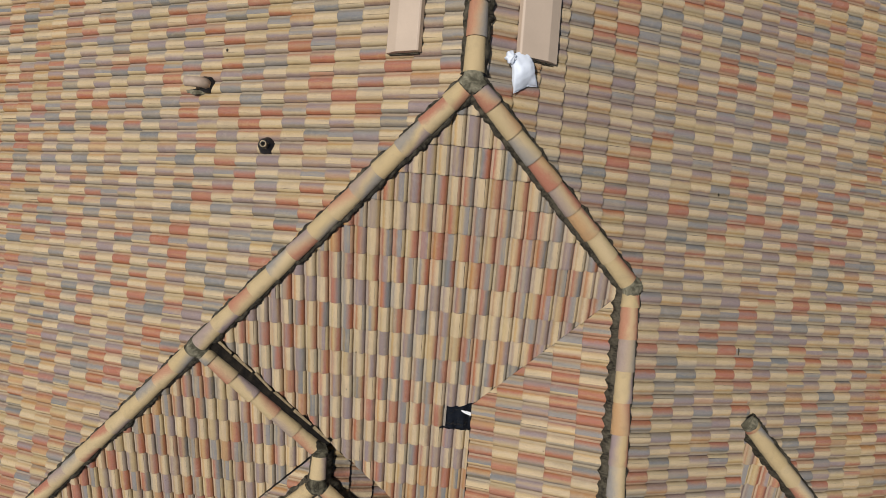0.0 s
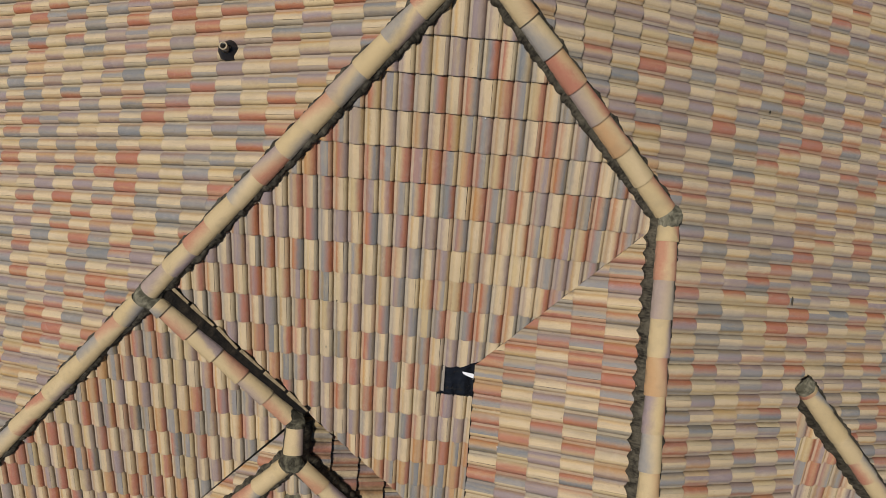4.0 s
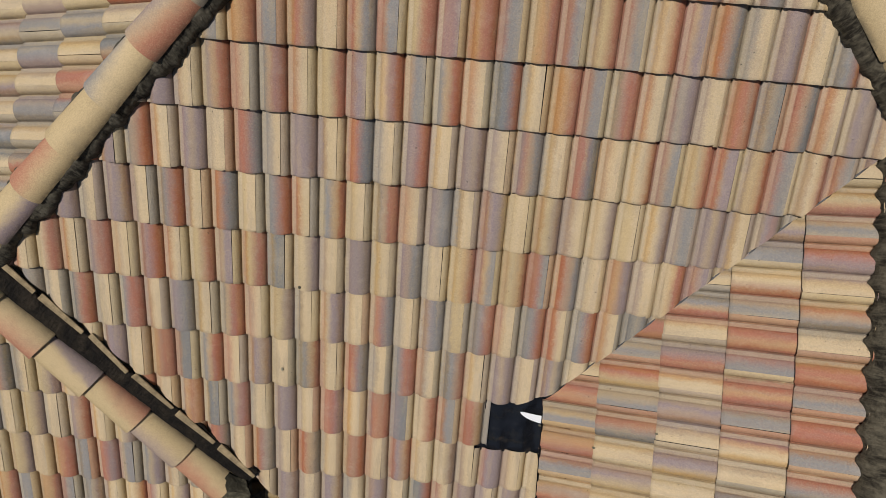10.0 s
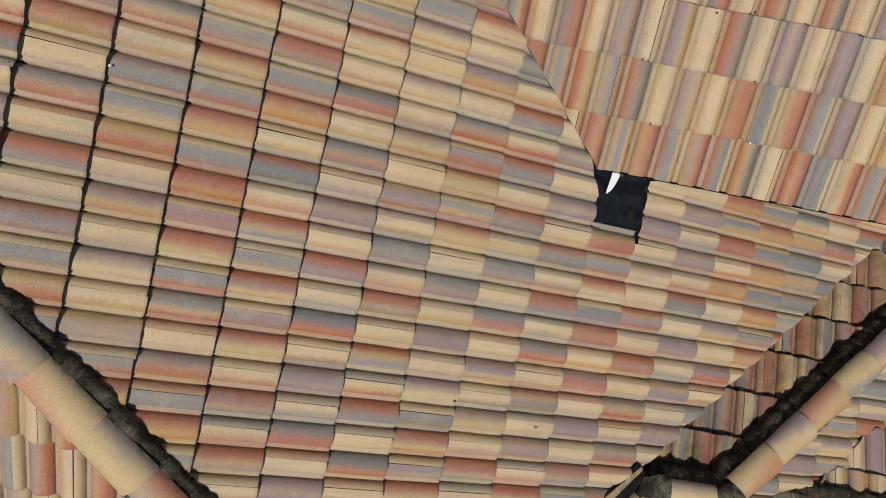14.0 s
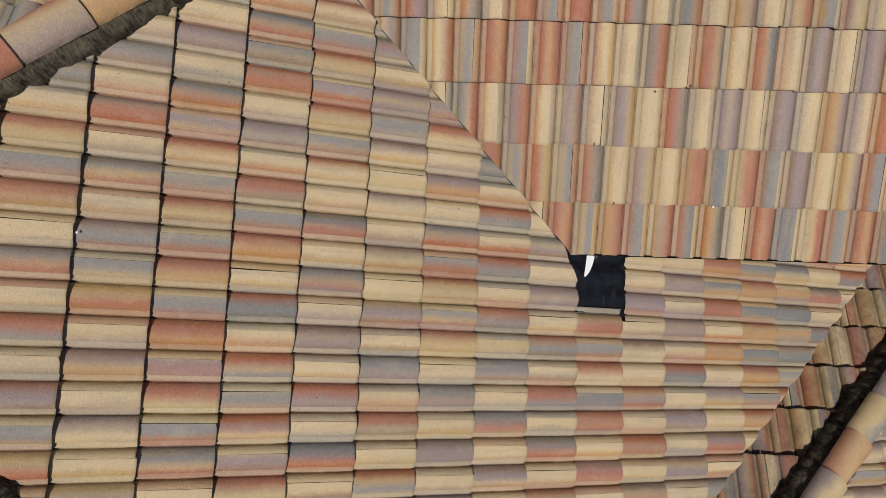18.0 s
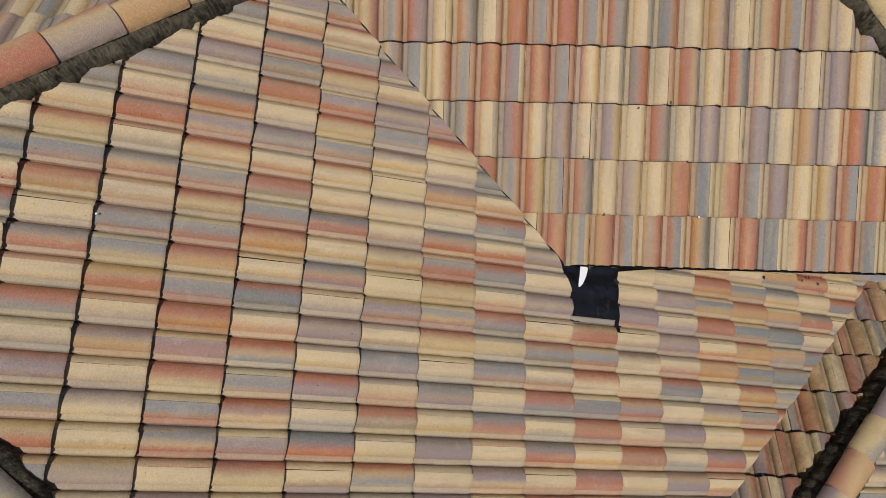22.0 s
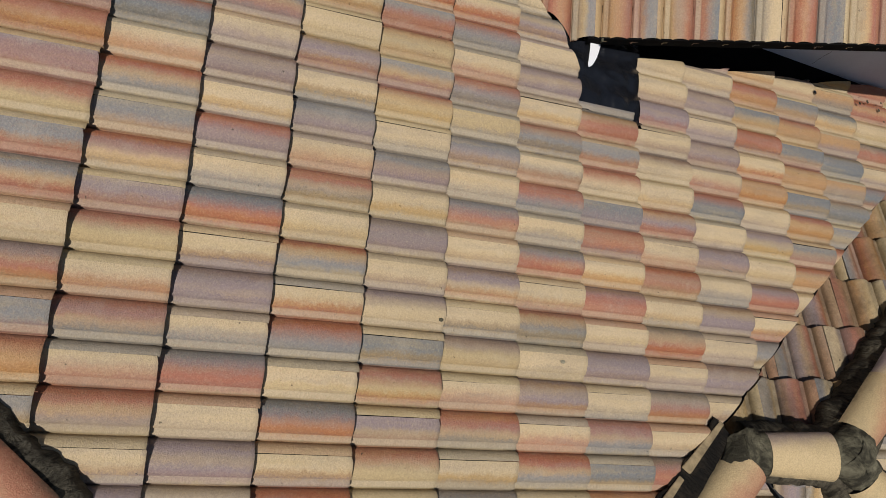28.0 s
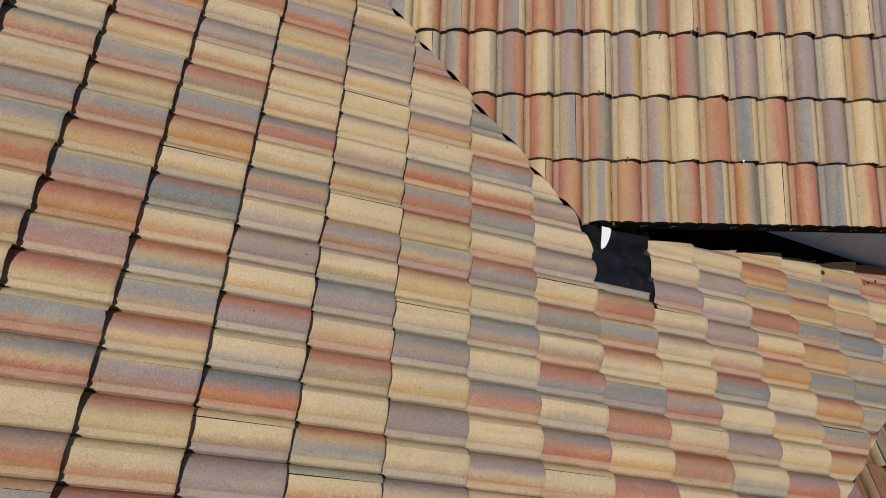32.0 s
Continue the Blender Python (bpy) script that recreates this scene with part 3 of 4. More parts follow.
slope("roof_east", "east", [APEX, J2, J6, (3.78, -5.2), DORM, (7.0, -5.01), (7.0, 4.6), (RIDGE_X, 4.6)], (0.0, -1.0), 0.312, "east slope of faded multicoloured concrete tiles", near=(2.5, 0.0))
slope("roof_west", "west", [APEX, (RIDGE_X, 4.6), (-8.0, 4.6), (-8.0, -6.27), (-7.5, -5.77), J3], (0.0, -2.17), GAUGE, "west slope of multicoloured concrete tiles with two pipes", near=(-2.0, 0.5))
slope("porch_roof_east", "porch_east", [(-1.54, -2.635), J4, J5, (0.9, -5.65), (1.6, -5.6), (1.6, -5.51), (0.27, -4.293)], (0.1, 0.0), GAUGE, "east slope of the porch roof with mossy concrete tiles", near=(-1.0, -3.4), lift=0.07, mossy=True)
slope("porch_roof_west", "porch_west", [J4, (-4.70, -5.78), (-4.90, -6.45), J5], (0.0, 0.1), GAUGE, "narrow west slope of the porch roof in concrete tiles", near=(-2.0, -3.4))
slope("porch_roof_south", "porch_south", [J5, (-4.9, -6.45), (1.7, -6.45)], (0.05, -3.3), GAUGE, "hipped end of the porch roof in concrete tiles", near=(-1.6, -3.6))
slope("low_roof_east", "low_east", [(-1.62, -3.81), (-1.62, -6.4), (1.0, -6.43)], (0.1, 0.1), GAUGE, "east slope of the lowest porch roof in concrete tiles", near=(-1.5, -4.0))
slope("low_roof_west", "low_west", [(-1.62, -3.81), (-4.2, -6.4), (-1.62, -6.4)], (0.0, 0.0), GAUGE, "west slope of the lowest porch roof in concrete tiles", near=(-1.7, -4.0))
slope("wing_roof_south", "wing_south", [J6, (0.4, -5.02), (3.6, -5.02)], (0.0, 0.0), GAUGE, "hipped end of the wing in concrete tiles", near=(2.0, -3.6))
slope("far_roof_south", "far_south", [DORM, (3.70, -1.9), (3.70, -5.0), (7.0, -5.0)], (0.0, 0.0), GAUGE, "small south slope under the east eave in concrete tiles", near=(4.0, -2.2))


# ---- ridge and hip caps on mortar ----
def cap_mesh():
    verts, faces, uvs = [], [], []
    n = 12
    length = 0.40
    rings = [(0.0, 0.110), (0.008, 0.112), (length, 0.098), (0.0, 0.110), (0.004, 0.096)]
    for y, r in rings:
        for k in range(n + 1):
            ang = radians(-80 + 160 * k / n)
            verts.append((r * math.sin(ang), y, r * 0.90 * math.cos(ang) - 0.02))
            uvs.append((k / n, y / length))
    w = n + 1
    for k in range(n):
        faces += [(k + 1, k, w + k, w + k + 1), (w + k + 1, w + k, 2 * w + k, 2 * w + k + 1), (3 * w + k, 3 * w + k + 1, 4 * w + k + 1, 4 * w + k)]
    return mesh_of("ridge_cap", verts, faces, CAP, uvs, True)


CAP_MESH = cap_mesh()


# the colours sprayed on the two flanks of a cap
CAP_TONE = {"R": 0.1, "G": 0.45, "O": 0.6, "S": 0.72, "P": 0.8, "C": 0.95}


def cap_line(name, low, high, left, right, label, step=0.36, arches=None, sides=(1, 1), wide=(0.150, 0.150), trim=(0.0, 0.0), material=MORTAR, tones=()):
    """Half-round caps from the low end to the high end of a line, bedded on mortar. left, right: the slopes on its two sides, seen up the line."""
    a, b = Vector(low), Vector(high)
    way = (b - a).normalized()
    flat = Vector((way.x, way.y, 0)).normalized()
    side = Vector((flat.y, -flat.x, 0))
    out = side.cross(way)
    length = (b - a).length
    rng = random.Random(name)
    verts, faces, uvs = [], [], []
    count = max(3, int(length / 0.012))
    rows = 7
    for k in range(count + 1):
        p = a + way * (length * k / count)
        for sgn, plane in ((-1, left), (1, right)):
            along = length * k / count
            lobes = abs(math.sin(along * math.pi / 0.12 + sgn + 5.0 * noise.noise((along * 2.6, sgn, 5.0))))
            reach = wide[0 if sgn < 0 else 1] - 0.012 + (0.012 + 0.016 * noise.noise((along * 4, sgn, 8.0))) * lobes + 0.030 * noise.noise((along * 7, sgn * 3.1, length)) + 0.007 * noise.noise((along * 40, sgn, 2.0))
            if not sides[0 if sgn < 0 else 1]:
                reach = 0.10
            elif arches is not None and sgn < 0:
                # the bed arches over each roll of the tiles and hangs into the troughs
                off = (p.y - arches) / 0.15
                reach = wide[0] - 0.012 + 0.12 * (off - round(off)) ** 2 + 0.010 * noise.noise((along * 7, 3.1, length)) + 0.005 * noise.noise((along * 40, sgn, 2.0))
            for r in range(rows):
                s = r / (rows - 1)
                d = 0.075 + (reach - 0.075) * min(s * 1.18, 1.0)
                q = p + side * (sgn * d)
                ground = height(plane, q.x, q.y)
                top = p.z + 0.050 - 0.02 * s
                z = (1 - s) * top + s * (ground + (0.026 if r < rows - 1 else -0.006)) + 0.018 * math.sin(math.pi * s) + (0.011 * noise.noise((q.x * 24, q.y * 24, 1.7)) + 0.007 * noise.noise((along * 55, s * 3, sgn * 2.0))) * (0.4 + s)
                verts.append((q.x, q.y, z))
                uvs.append((along * 55, s * 2.2 + 9 * sgn))
    w = 2 * rows
    for k in range(count):
        o = k * w
        for r in range(rows - 1):
            faces.append((o + r, o + r + 1, o + w + r + 1, o + w + r))
            faces.append((o + rows + r + 1, o + rows + r, o + w + rows + r, o + w + rows + r + 1))
        faces.append((o, o + w, o + w + rows, o + rows))
    bed = new(name, mesh_of(name, verts, faces, material, uvs, True))
    tagged(bed, label, "ridge", kind="structure")
    base = Matrix((side, way, out)).transposed().to_4x4()
    k, s = 0, trim[0]
    while s < length - trim[1] - 0.07:
        m = Matrix.Translation(a + way * s + out * (0.055 + rng.gauss(0, 0.002))) @ base @ Matrix.Rotation(rng.gauss(0, 0.012), 4, "Z") @ Matrix.Rotation(-0.040 + rng.gauss(0, 0.006), 4, "X") @ Matrix.Rotation(rng.gauss(0, 0.02), 4, "Y")
        fit = min(1.0, (length - trim[1] - s) / 0.40)
        pair = tones[k] if k < len(tones) else rng.choice(("RC", "CP", "GC", "OC", "CG", "PR", "CC", "RG", "CR"))
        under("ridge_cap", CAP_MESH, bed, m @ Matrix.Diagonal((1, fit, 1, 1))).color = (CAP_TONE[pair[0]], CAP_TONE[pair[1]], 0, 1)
        s += step + rng.gauss(0, 0.004)
        k += 1
    return bed


def joint(name, at, arms, label, seed=0, round_=0.106, material=LUMP):
    """Mortar drawn by hand over the ends of caps. arms: (heading in degrees, slope, length) of each run that it reaches along."""
    verts, faces = [], []
    n, rings = 30, 12
    for head, rise, long in arms:
        way = Vector((math.cos(radians(head)), math.sin(radians(head)), rise)).normalized()
        side = Vector((way.y, -way.x, 0)).normalized()
        out = side.cross(way)
        first = len(verts)
        for r in range(rings + 1):
            for k in range(n + 1):
                ang = radians(-84 + 168 * k / n)
                frayed = 1 + 0.14 * noise.noise((math.sin(ang) * 2.2, seed, head)) + 0.04 * noise.noise((ang * 4, seed, head + 3))
                d = long * (r / rings) * frayed - 0.035 * (1 - r / rings)
                wide = round_ + 0.006 * noise.noise((d * 14, ang * 1.5, seed + head)) + 0.004 * noise.noise((d * 40, ang * 6, seed)) - 0.016 * (r / rings) ** 1.5
                p = way * d + side * (wide * math.sin(ang)) + out * (wide * 0.80 * math.cos(ang))
                verts.append(p)
        for r in range(rings):
            for k in range(n):
                o = first + r * (n + 1) + k
                faces.append((o + 1, o, o + n + 1, o + n + 2))
    ob = new(name, mesh_of(name, verts, faces, material, None, True))
    ob.location = at
    return tagged(ob, label, "mortar", kind="structure")


cap_line("main_ridge", (RIDGE_X, 1.84, 5.525), (RIDGE_X, 4.6, 5.525), "west", "east", "main ridge of half-round caps on dark mortar", tones="CC RG CP RC".split())
cap_line("west_hip", roof_z("south", J3), roof_z("south", APEX), "west", "south", "long hip of half-round multicoloured caps on mortar", trim=(0.09, 0.10), wide=(0.138, 0.140), material=DARK_MORTAR, tones="PC CP RC CC GC PR CG RC PG CC GP RC CR PR".split())
cap_line("lower_west_hip", roof_z("south", (-7.5, -5.77)), roof_z("south", J3), "west", "south", "lower hip of half-round caps on mortar", trim=(0.0, 0.09), wide=(0.138, 0.140), material=DARK_MORTAR, tones="PC RC CR GC PC CO RC CP RC PC GC CR RC CP CC GC RC".split())
cap_line("east_hip", roof_z("south", J2), roof_z("south", APEX), "south", "east", "hip of half-round multicoloured caps on mortar", trim=(0.09, 0.10), wide=(0.150, 0.142), tones="CR CC OR PR RO GC CO RP RC".split())
cap_line("wing_ridge", (J6[0], J6[1], 4.585), (J2[0], J2[1], 4.585), "inner_west", "east", "level ridge of half-round caps above scalloped mortar", trim=(0.10, 0.08), wide=(0.170, 0.130), arches=-1.99, tones="RC CO GC PR OR CP PG RR CR".split())
cap_line("joint_hip", roof_z("south", J4), roof_z("south", J3), "south", "south", "capped joint with exposed dark mortar between two roof slopes", sides=(0, 1), wide=(0.1, 0.235), trim=(0.09, 0.12), material=BITUMEN, tones="RC PC CR CP RC GC".split())
cap_line("porch_ridge", (J5[0], J5[1], 3.41), (J4[0], J4[1], 3.41), "porch_west", "porch_east", "short porch ridge with a single cap", trim=(0.06, 0.06), wide=(0.130, 0.150), tones="CP".split())
cap_line("porch_hip_east", roof_z("porch_south", (0.9, -5.65)), (J5[0], J5[1], 3.41), "porch_south", "porch_east", "east hip of the porch roof with caps on mossy mortar", trim=(0.0, 0.12), wide=(0.128, 0.148), tones="RC CP OR GC RP RC PC GR CP OC".split()[::-1])
cap_line("porch_hip_west", roof_z("porch_south", (-4.9, -6.45)), (J5[0], J5[1], 3.41), "porch_west", "porch_south", "west hip of the porch roof with caps on mortar", trim=(0.0, 0.12))
cap_line("low_ridge", (-1.62, -6.4, 3.10), (-1.62, -3.74, 3.10), "low_west", "low_east", "level ridge of caps on dark mortar in the porch roof", trim=(0.0, 0.1), wide=(0.18, 0.18))
cap_line("wing_hip_west", roof_z("wing_south", (0.4, -5.02)), roof_z("wing_south", J6), "inner_west", "wing_south", "west hip of the wing with caps on mortar", trim=(0.0, 0.1))
cap_line("wing_hip_east", roof_z("wing_south", (3.6, -5.02)), roof_z("wing_south", J6), "wing_south", "east", "east hip of the wing with caps on mortar", trim=(0.0, 0.1))
cap_line("far_hip", roof_z("east", (7.0, -5.01)), roof_z("east", DORM), "far_south", "east", "short hip of caps ending in a mortar plug", trim=(0.0, 0.05))


HIP = S / math.sqrt(2)
joint("apex_mortar", (RIDGE_X, 1.775, 5.578), [(90, 0.0, 0.12), (225, -HIP, 0.115), (315, -HIP, 0.115)], "grey mortar joining the main ridge and two hips", 1)
joint("wing_joint_mortar", (2.0, -0.215, 4.632), [(135, HIP, 0.10), (270, 0.0, 0.10), (20, -0.3, 0.10)], "grey mortar joint between hip and wing ridge", 2)
joint("hip_joint_mortar", (J3[0], J3[1], roof_z("south", J3)[2] + 0.047), [(45, HIP, 0.13), (225, -HIP, 0.10), (319, -0.31, 0.13)], "grey mortar joint where the capped joint meets the hip", 3)
joint("porch_top_mortar", (J4[0], J4[1] + 0.02, 3.442), [(139, 0.26, 0.13), (270, 0.0, 0.10), (20, -0.35, 0.09)], "olive grey mortar at the head of the porch ridge", 4, material=DARK_LUMP)
joint("porch_end_mortar", (J5[0], J5[1] - 0.015, 3.457), [(90, 0.0, 0.10), (225, -HIP, 0.12), (315, -HIP, 0.12)], "olive grey mortar where the porch ridge splits into hips", 5, material=DARK_LUMP)
joint("wing_end_mortar", (J6[0], J6[1] - 0.02, 4.632), [(90, 0.0, 0.13), (225, -HIP, 0.12), (315, -HIP, 0.12)], "grey mortar joint at the end of the wing ridge", 6)
joint("low_ridge_plug", (-1.62, -3.76, 3.140), [(270, 0.0, 0.10), (90, -0.5, 0.12)], "dark mortar plug at the head of the low ridge", 8, 0.115)
joint("far_hip_plug", (DORM[0] + 0.03, DORM[1] - 0.03, roof_z("east", DORM)[2] + 0.045), [(315, -HIP, 0.06), (135, -0.4, 0.05)], "dark mortar plug at the top of the short hip", 7, 0.11)


# ---- walls and ground that close the place ----
def slab(name, x0, y0, z0, x1, y1, z1, material, label, category):
    bm = bmesh.new()
    bmesh.ops.create_cube(bm, size=1.0)
    for v in bm.verts:
        v.co = ((x0 + x1) / 2 + v.co.x * (x1 - x0), (y0 + y1) / 2 + v.co.y * (y1 - y0), (z0 + z1) / 2 + v.co.z * (z1 - z0))
    me = bpy.data.meshes.new(name)
    bm.to_mesh(me)
    bm.free()
    me.materials.append(material)
    return tagged(new(name, me), label, category, kind="structure")


slab("wall_wing_west", 0.70, -5.0, 0.0, 0.92, -1.9, 3.62, PLASTER, "white plastered wall under the overhanging tiles", "wall")
crack_v, crack_f = [], []
for k in range(9):
    t = k / 8
    y, z = -3.472 + (-0.059) * t + 0.010 * noise.noise((t * 5, 1.0, 2.0)), 3.028 + (0.176) * t + 0.012 * noise.noise((t * 6, 4.0, 1.0))
    crack_v += [(0.6985, y, z - 0.002), (0.6985, y, z + 0.002), (0.7005, y, z - 0.002), (0.7005, y, z + 0.002)]
for k in range(8):
    o = 4 * k
    crack_f += [(o, o + 1, o + 5, o + 4), (o + 1, o + 3, o + 7, o + 5), (o + 2, o, o + 4, o + 6)]
under("crack", mesh_of("crack", crack_v, crack_f, MORTAR), bpy.data.objects["wall_wing_west"], None, "thin dark crack in the plaster")
slab("wall_west", -7.6, -6.0, 0.0, -7.4, 4.4, 1.75, PLASTER, "plain plastered outer wall under the west slope", "wall")
slab("wall_east", 6.4, -5.0, 0.0, 6.6, 4.4, 2.25, PLASTER, "plain plastered outer wall under the east slope", "wall")
ground = new("ground", mesh_of("ground", [(-900, -900, 0), (900, -900, 0), (900, 900, 0), (-900, 900, 0)], [(0, 1, 2, 3)], EARTH))
tagged(ground, "dry bare ground around the house", "ground", kind="structure")


# ---- the hole in the tiles and the gap under the eave ----
def black_sheet():
    """A crumpled sheet of black plastic where a tile is missing."""
    verts, faces = [], []
    nx, ny = 40, 40
    for k in range(ny + 1):
        for i in range(nx + 1):
            x, y = -0.015 + 0.455 * i / nx, -2.268 + 0.403 * k / ny
            edge = min(1.0, 6 * k / ny)
            z = height("south", x, y) - 0.026 + edge * (0.016 * noise.noise((x * 9, y * 13, 0.3)) + 0.012 * abs(noise.noise((x * 24, y * 20, 2.0)))) + 0.012 * math.sin((x - 0.05) * 2 * math.pi / 0.15) * (1 - 0.5 * k / ny)
            verts.append((x, y + 0.012 * noise.noise((x * 14, 5.0, k * 0.1)) * (1 if k == 0 else 0.3), z))
    for k in range(ny):
        for i in range(nx):
            o = k * (nx + 1) + i
            faces.append((o, o + 1, o + nx + 2, o + nx + 1))
    ob = new("plastic_sheet", mesh_of("plastic_sheet", verts, faces, SHEET, None, True))
    return tagged(ob, "crumpled black plastic sheet in the gap of a missing tile", "sheet")


def white_strip():
    """A pointed strip of white plastic lying on the sheet, from under the eave."""
    verts, faces = [], []
    n = 14
    for k in range(n + 1):
        s = k / n
        x = 0.40 - 0.20 * s
        y = -2.005 + 0.035 * s * s
        w = 0.036 * math.sqrt(max(0.0, 1 - s ** 1.8)) + 0.001
        for d in (-w, w * 0.55):
            for dz in (0.0, 0.003):
                verts.append((x, y + d, height("south", x, y + d) + 0.018 - 0.012 * s + dz))
    for k in range(n):
        o = 4 * k
        faces += [(o + 1, o + 5, o + 7, o + 3), (o, o + 2, o + 6, o + 4), (o, o + 4, o + 5, o + 1), (o + 2, o + 3, o + 7, o + 6)]
    faces += [(0, 1, 3, 2), (4 * n, 4 * n + 2, 4 * n + 3, 4 * n + 1)]
    ob = new("white_strip", mesh_of("white_strip", verts, faces, WHITE))
    return tagged(ob, "pointed strip of white plastic lying on the black sheet", "strip")


black_sheet()
white_strip()
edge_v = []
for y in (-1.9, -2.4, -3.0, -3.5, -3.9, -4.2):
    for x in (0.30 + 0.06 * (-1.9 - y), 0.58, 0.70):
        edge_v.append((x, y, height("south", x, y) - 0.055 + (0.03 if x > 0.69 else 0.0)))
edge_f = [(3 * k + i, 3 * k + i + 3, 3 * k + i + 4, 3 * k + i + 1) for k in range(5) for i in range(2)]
tagged(new("wall_flashing", mesh_of("wall_flashing", edge_v, edge_f, MATT_BLACK)), "black roofing felt between the tile edge and the wall", "flashing", kind="structure")


# added black block: stands in for the eave's shade and stops sun leaks
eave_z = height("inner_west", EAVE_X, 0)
shade_block = [(EAVE_X - 0.004, eave_z + 0.017), (EAVE_X + 0.006, eave_z + 0.017), (EAVE_X + 0.012, eave_z - 0.024), (0.50, eave_z + 0.17 * S - 0.040), (0.50, eave_z + 0.17 * S - 0.09), (EAVE_X + 0.008, eave_z - 0.05)]
shade_block_v = [(x, y, z) for y in (-1.96, -5.08) for x, z in shade_block]
shade_block_f = [(0, 1, 2, 3, 4, 5), (11, 10, 9, 8, 7, 6)] + [(k, k + 6, (k + 1) % 6 + 6, (k + 1) % 6) for k in range(6)]
tagged(new("eave_shade_block", mesh_of("eave_shade_block", shade_block_v, shade_block_f, MATT_BLACK)), "added black block darkening the space under the tile ends", "trim", kind="structure")


# ---- slivers of cut tile along the capped joint ----
def sliver(at, way, length, lift, seed):
    rng = random.Random(seed)
    bm = bmesh.new()
    bmesh.ops.create_cube(bm, size=1.0)
    for v in bm.verts:
        v.co = (v.co.x * 0.034 * (1 - 0.5 * v.co.y), v.co.y * length, v.co.z * 0.014)
        v.co += Vector((rng.gauss(0, 0.002), rng.gauss(0, 0.004), rng.gauss(0, 0.001)))
    bmesh.ops.bevel(bm, geom=bm.edges[:], offset=0.003, segments=1, affect="EDGES")
    me = bpy.data.meshes.new("tile_sliver")
    bm.to_mesh(me)
    bm.free()
    me.materials.append(MOSSY_CUT)
    ob = new("tile_sliver", me)
    side = Vector((way.y, -way.x, 0)).normalized()
    up = side.cross(way)
    ob.matrix_world = Matrix.Translation(Vector(at) + up * lift) @ Matrix((side, way, up)).transposed().to_4x4() @ Matrix.Rotation(rng.gauss(0, 0.04), 4, "Z") @ Matrix.Rotation(rng.gauss(0, 0.05), 4, "X")
    return tagged(ob, "dull brown sliver of cut roof tile bedded in dark mortar", "tile", "slivers along the capped joint")


joint_a, joint_b = Vector((-2.94, -1.21, 0)), Vector((-1.45, -2.61, 0))
for k in range(6):
    p = joint_a.lerp(joint_b, (k + 0.55) / 6.1)
    q = joint_a.lerp(joint_b, (k + 0.60) / 6.1)
    p.z, q.z = height("south", p.x, p.y), height("south", q.x, q.y)
    sliver(p, (q - p).normalized(), 0.315, 0.032, k)


# ---- things on the west and east slopes ----
def on(plane, x, y, up=0.0):
    return Vector((x, y, height(plane, x, y) + up))


def tilted(plane, x, y, up=0.0):
    """A pose on a slope: local y up the slope, z out of it."""
    a, b, _ = PLANES[plane]
    u = Vector((a, b, 0)).normalized()
    right = Vector((u.y, -u.x, 0))
    rise = Vector((u.x * COS, u.y * COS, math.sin(PITCH)))
    return Matrix.Translation(on(plane, x, y, up)) @ Matrix((right, rise, right.cross(rise))).transposed().to_4x4()


def roof_box(plane, x, y0, y1, wide, label):
    """A long painted metal box on the slope, with a folded lower edge and a lid seam."""
    thing = new("roof_box")
    thing.matrix_world = tilted(plane, x, (y0 + y1) / 2, 0.03)
    tagged(thing, label, "metal box", "metal boxes beside the ridge")
    long = y1 - y0
    section = [(-0.5 * wide, 0.0), (-0.5 * wide, 0.045), (-0.5 * wide + 0.14, 0.092), (0.5 * wide - 0.02, 0.088), (0.5 * wide, 0.072), (0.5 * wide, 0.0)]
    bm = bmesh.new()
    ends = []
    for sx in (-0.5 * long, 0.5 * long):
        ends.append([bm.verts.new((sx, p, h)) for p, h in section])
    n = len(section)
    for k in range(n):
        bm.faces.new((ends[0][k], ends[0][(k + 1) % n], ends[1][(k + 1) % n], ends[1][k]))
    bm.faces.new(ends[0][::-1])
    bm.faces.new(ends[1])
    bmesh.ops.recalc_face_normals(bm, faces=bm.faces[:])
    bmesh.ops.bevel(bm, geom=bm.edges[:], offset=0.004, segments=1, affect="EDGES")
    part("casing", bm, BEIGE, thing)
    for sx in (-0.5 * long, 0.5 * long):
        bm = bmesh.new()
        bmesh.ops.create_cube(bm, size=1.0)
        for v in bm.verts:
            v.co = (sx + v.co.x * 0.03, v.co.y * wide * 0.88, 0.002 + v.co.z * 0.02 + 0.006 * noise.noise(v.co * 7))
        part("mortar_seal", bm, MORTAR, thing, "rough mortar under the box's end")
    return thing


roof_box("west", -0.735, 2.09, 3.95, 0.41, "beige painted metal box lying along the west slope")
roof_box("east", 0.655, 2.09, 3.95, 0.48, "beige painted metal box lying along the east slope")


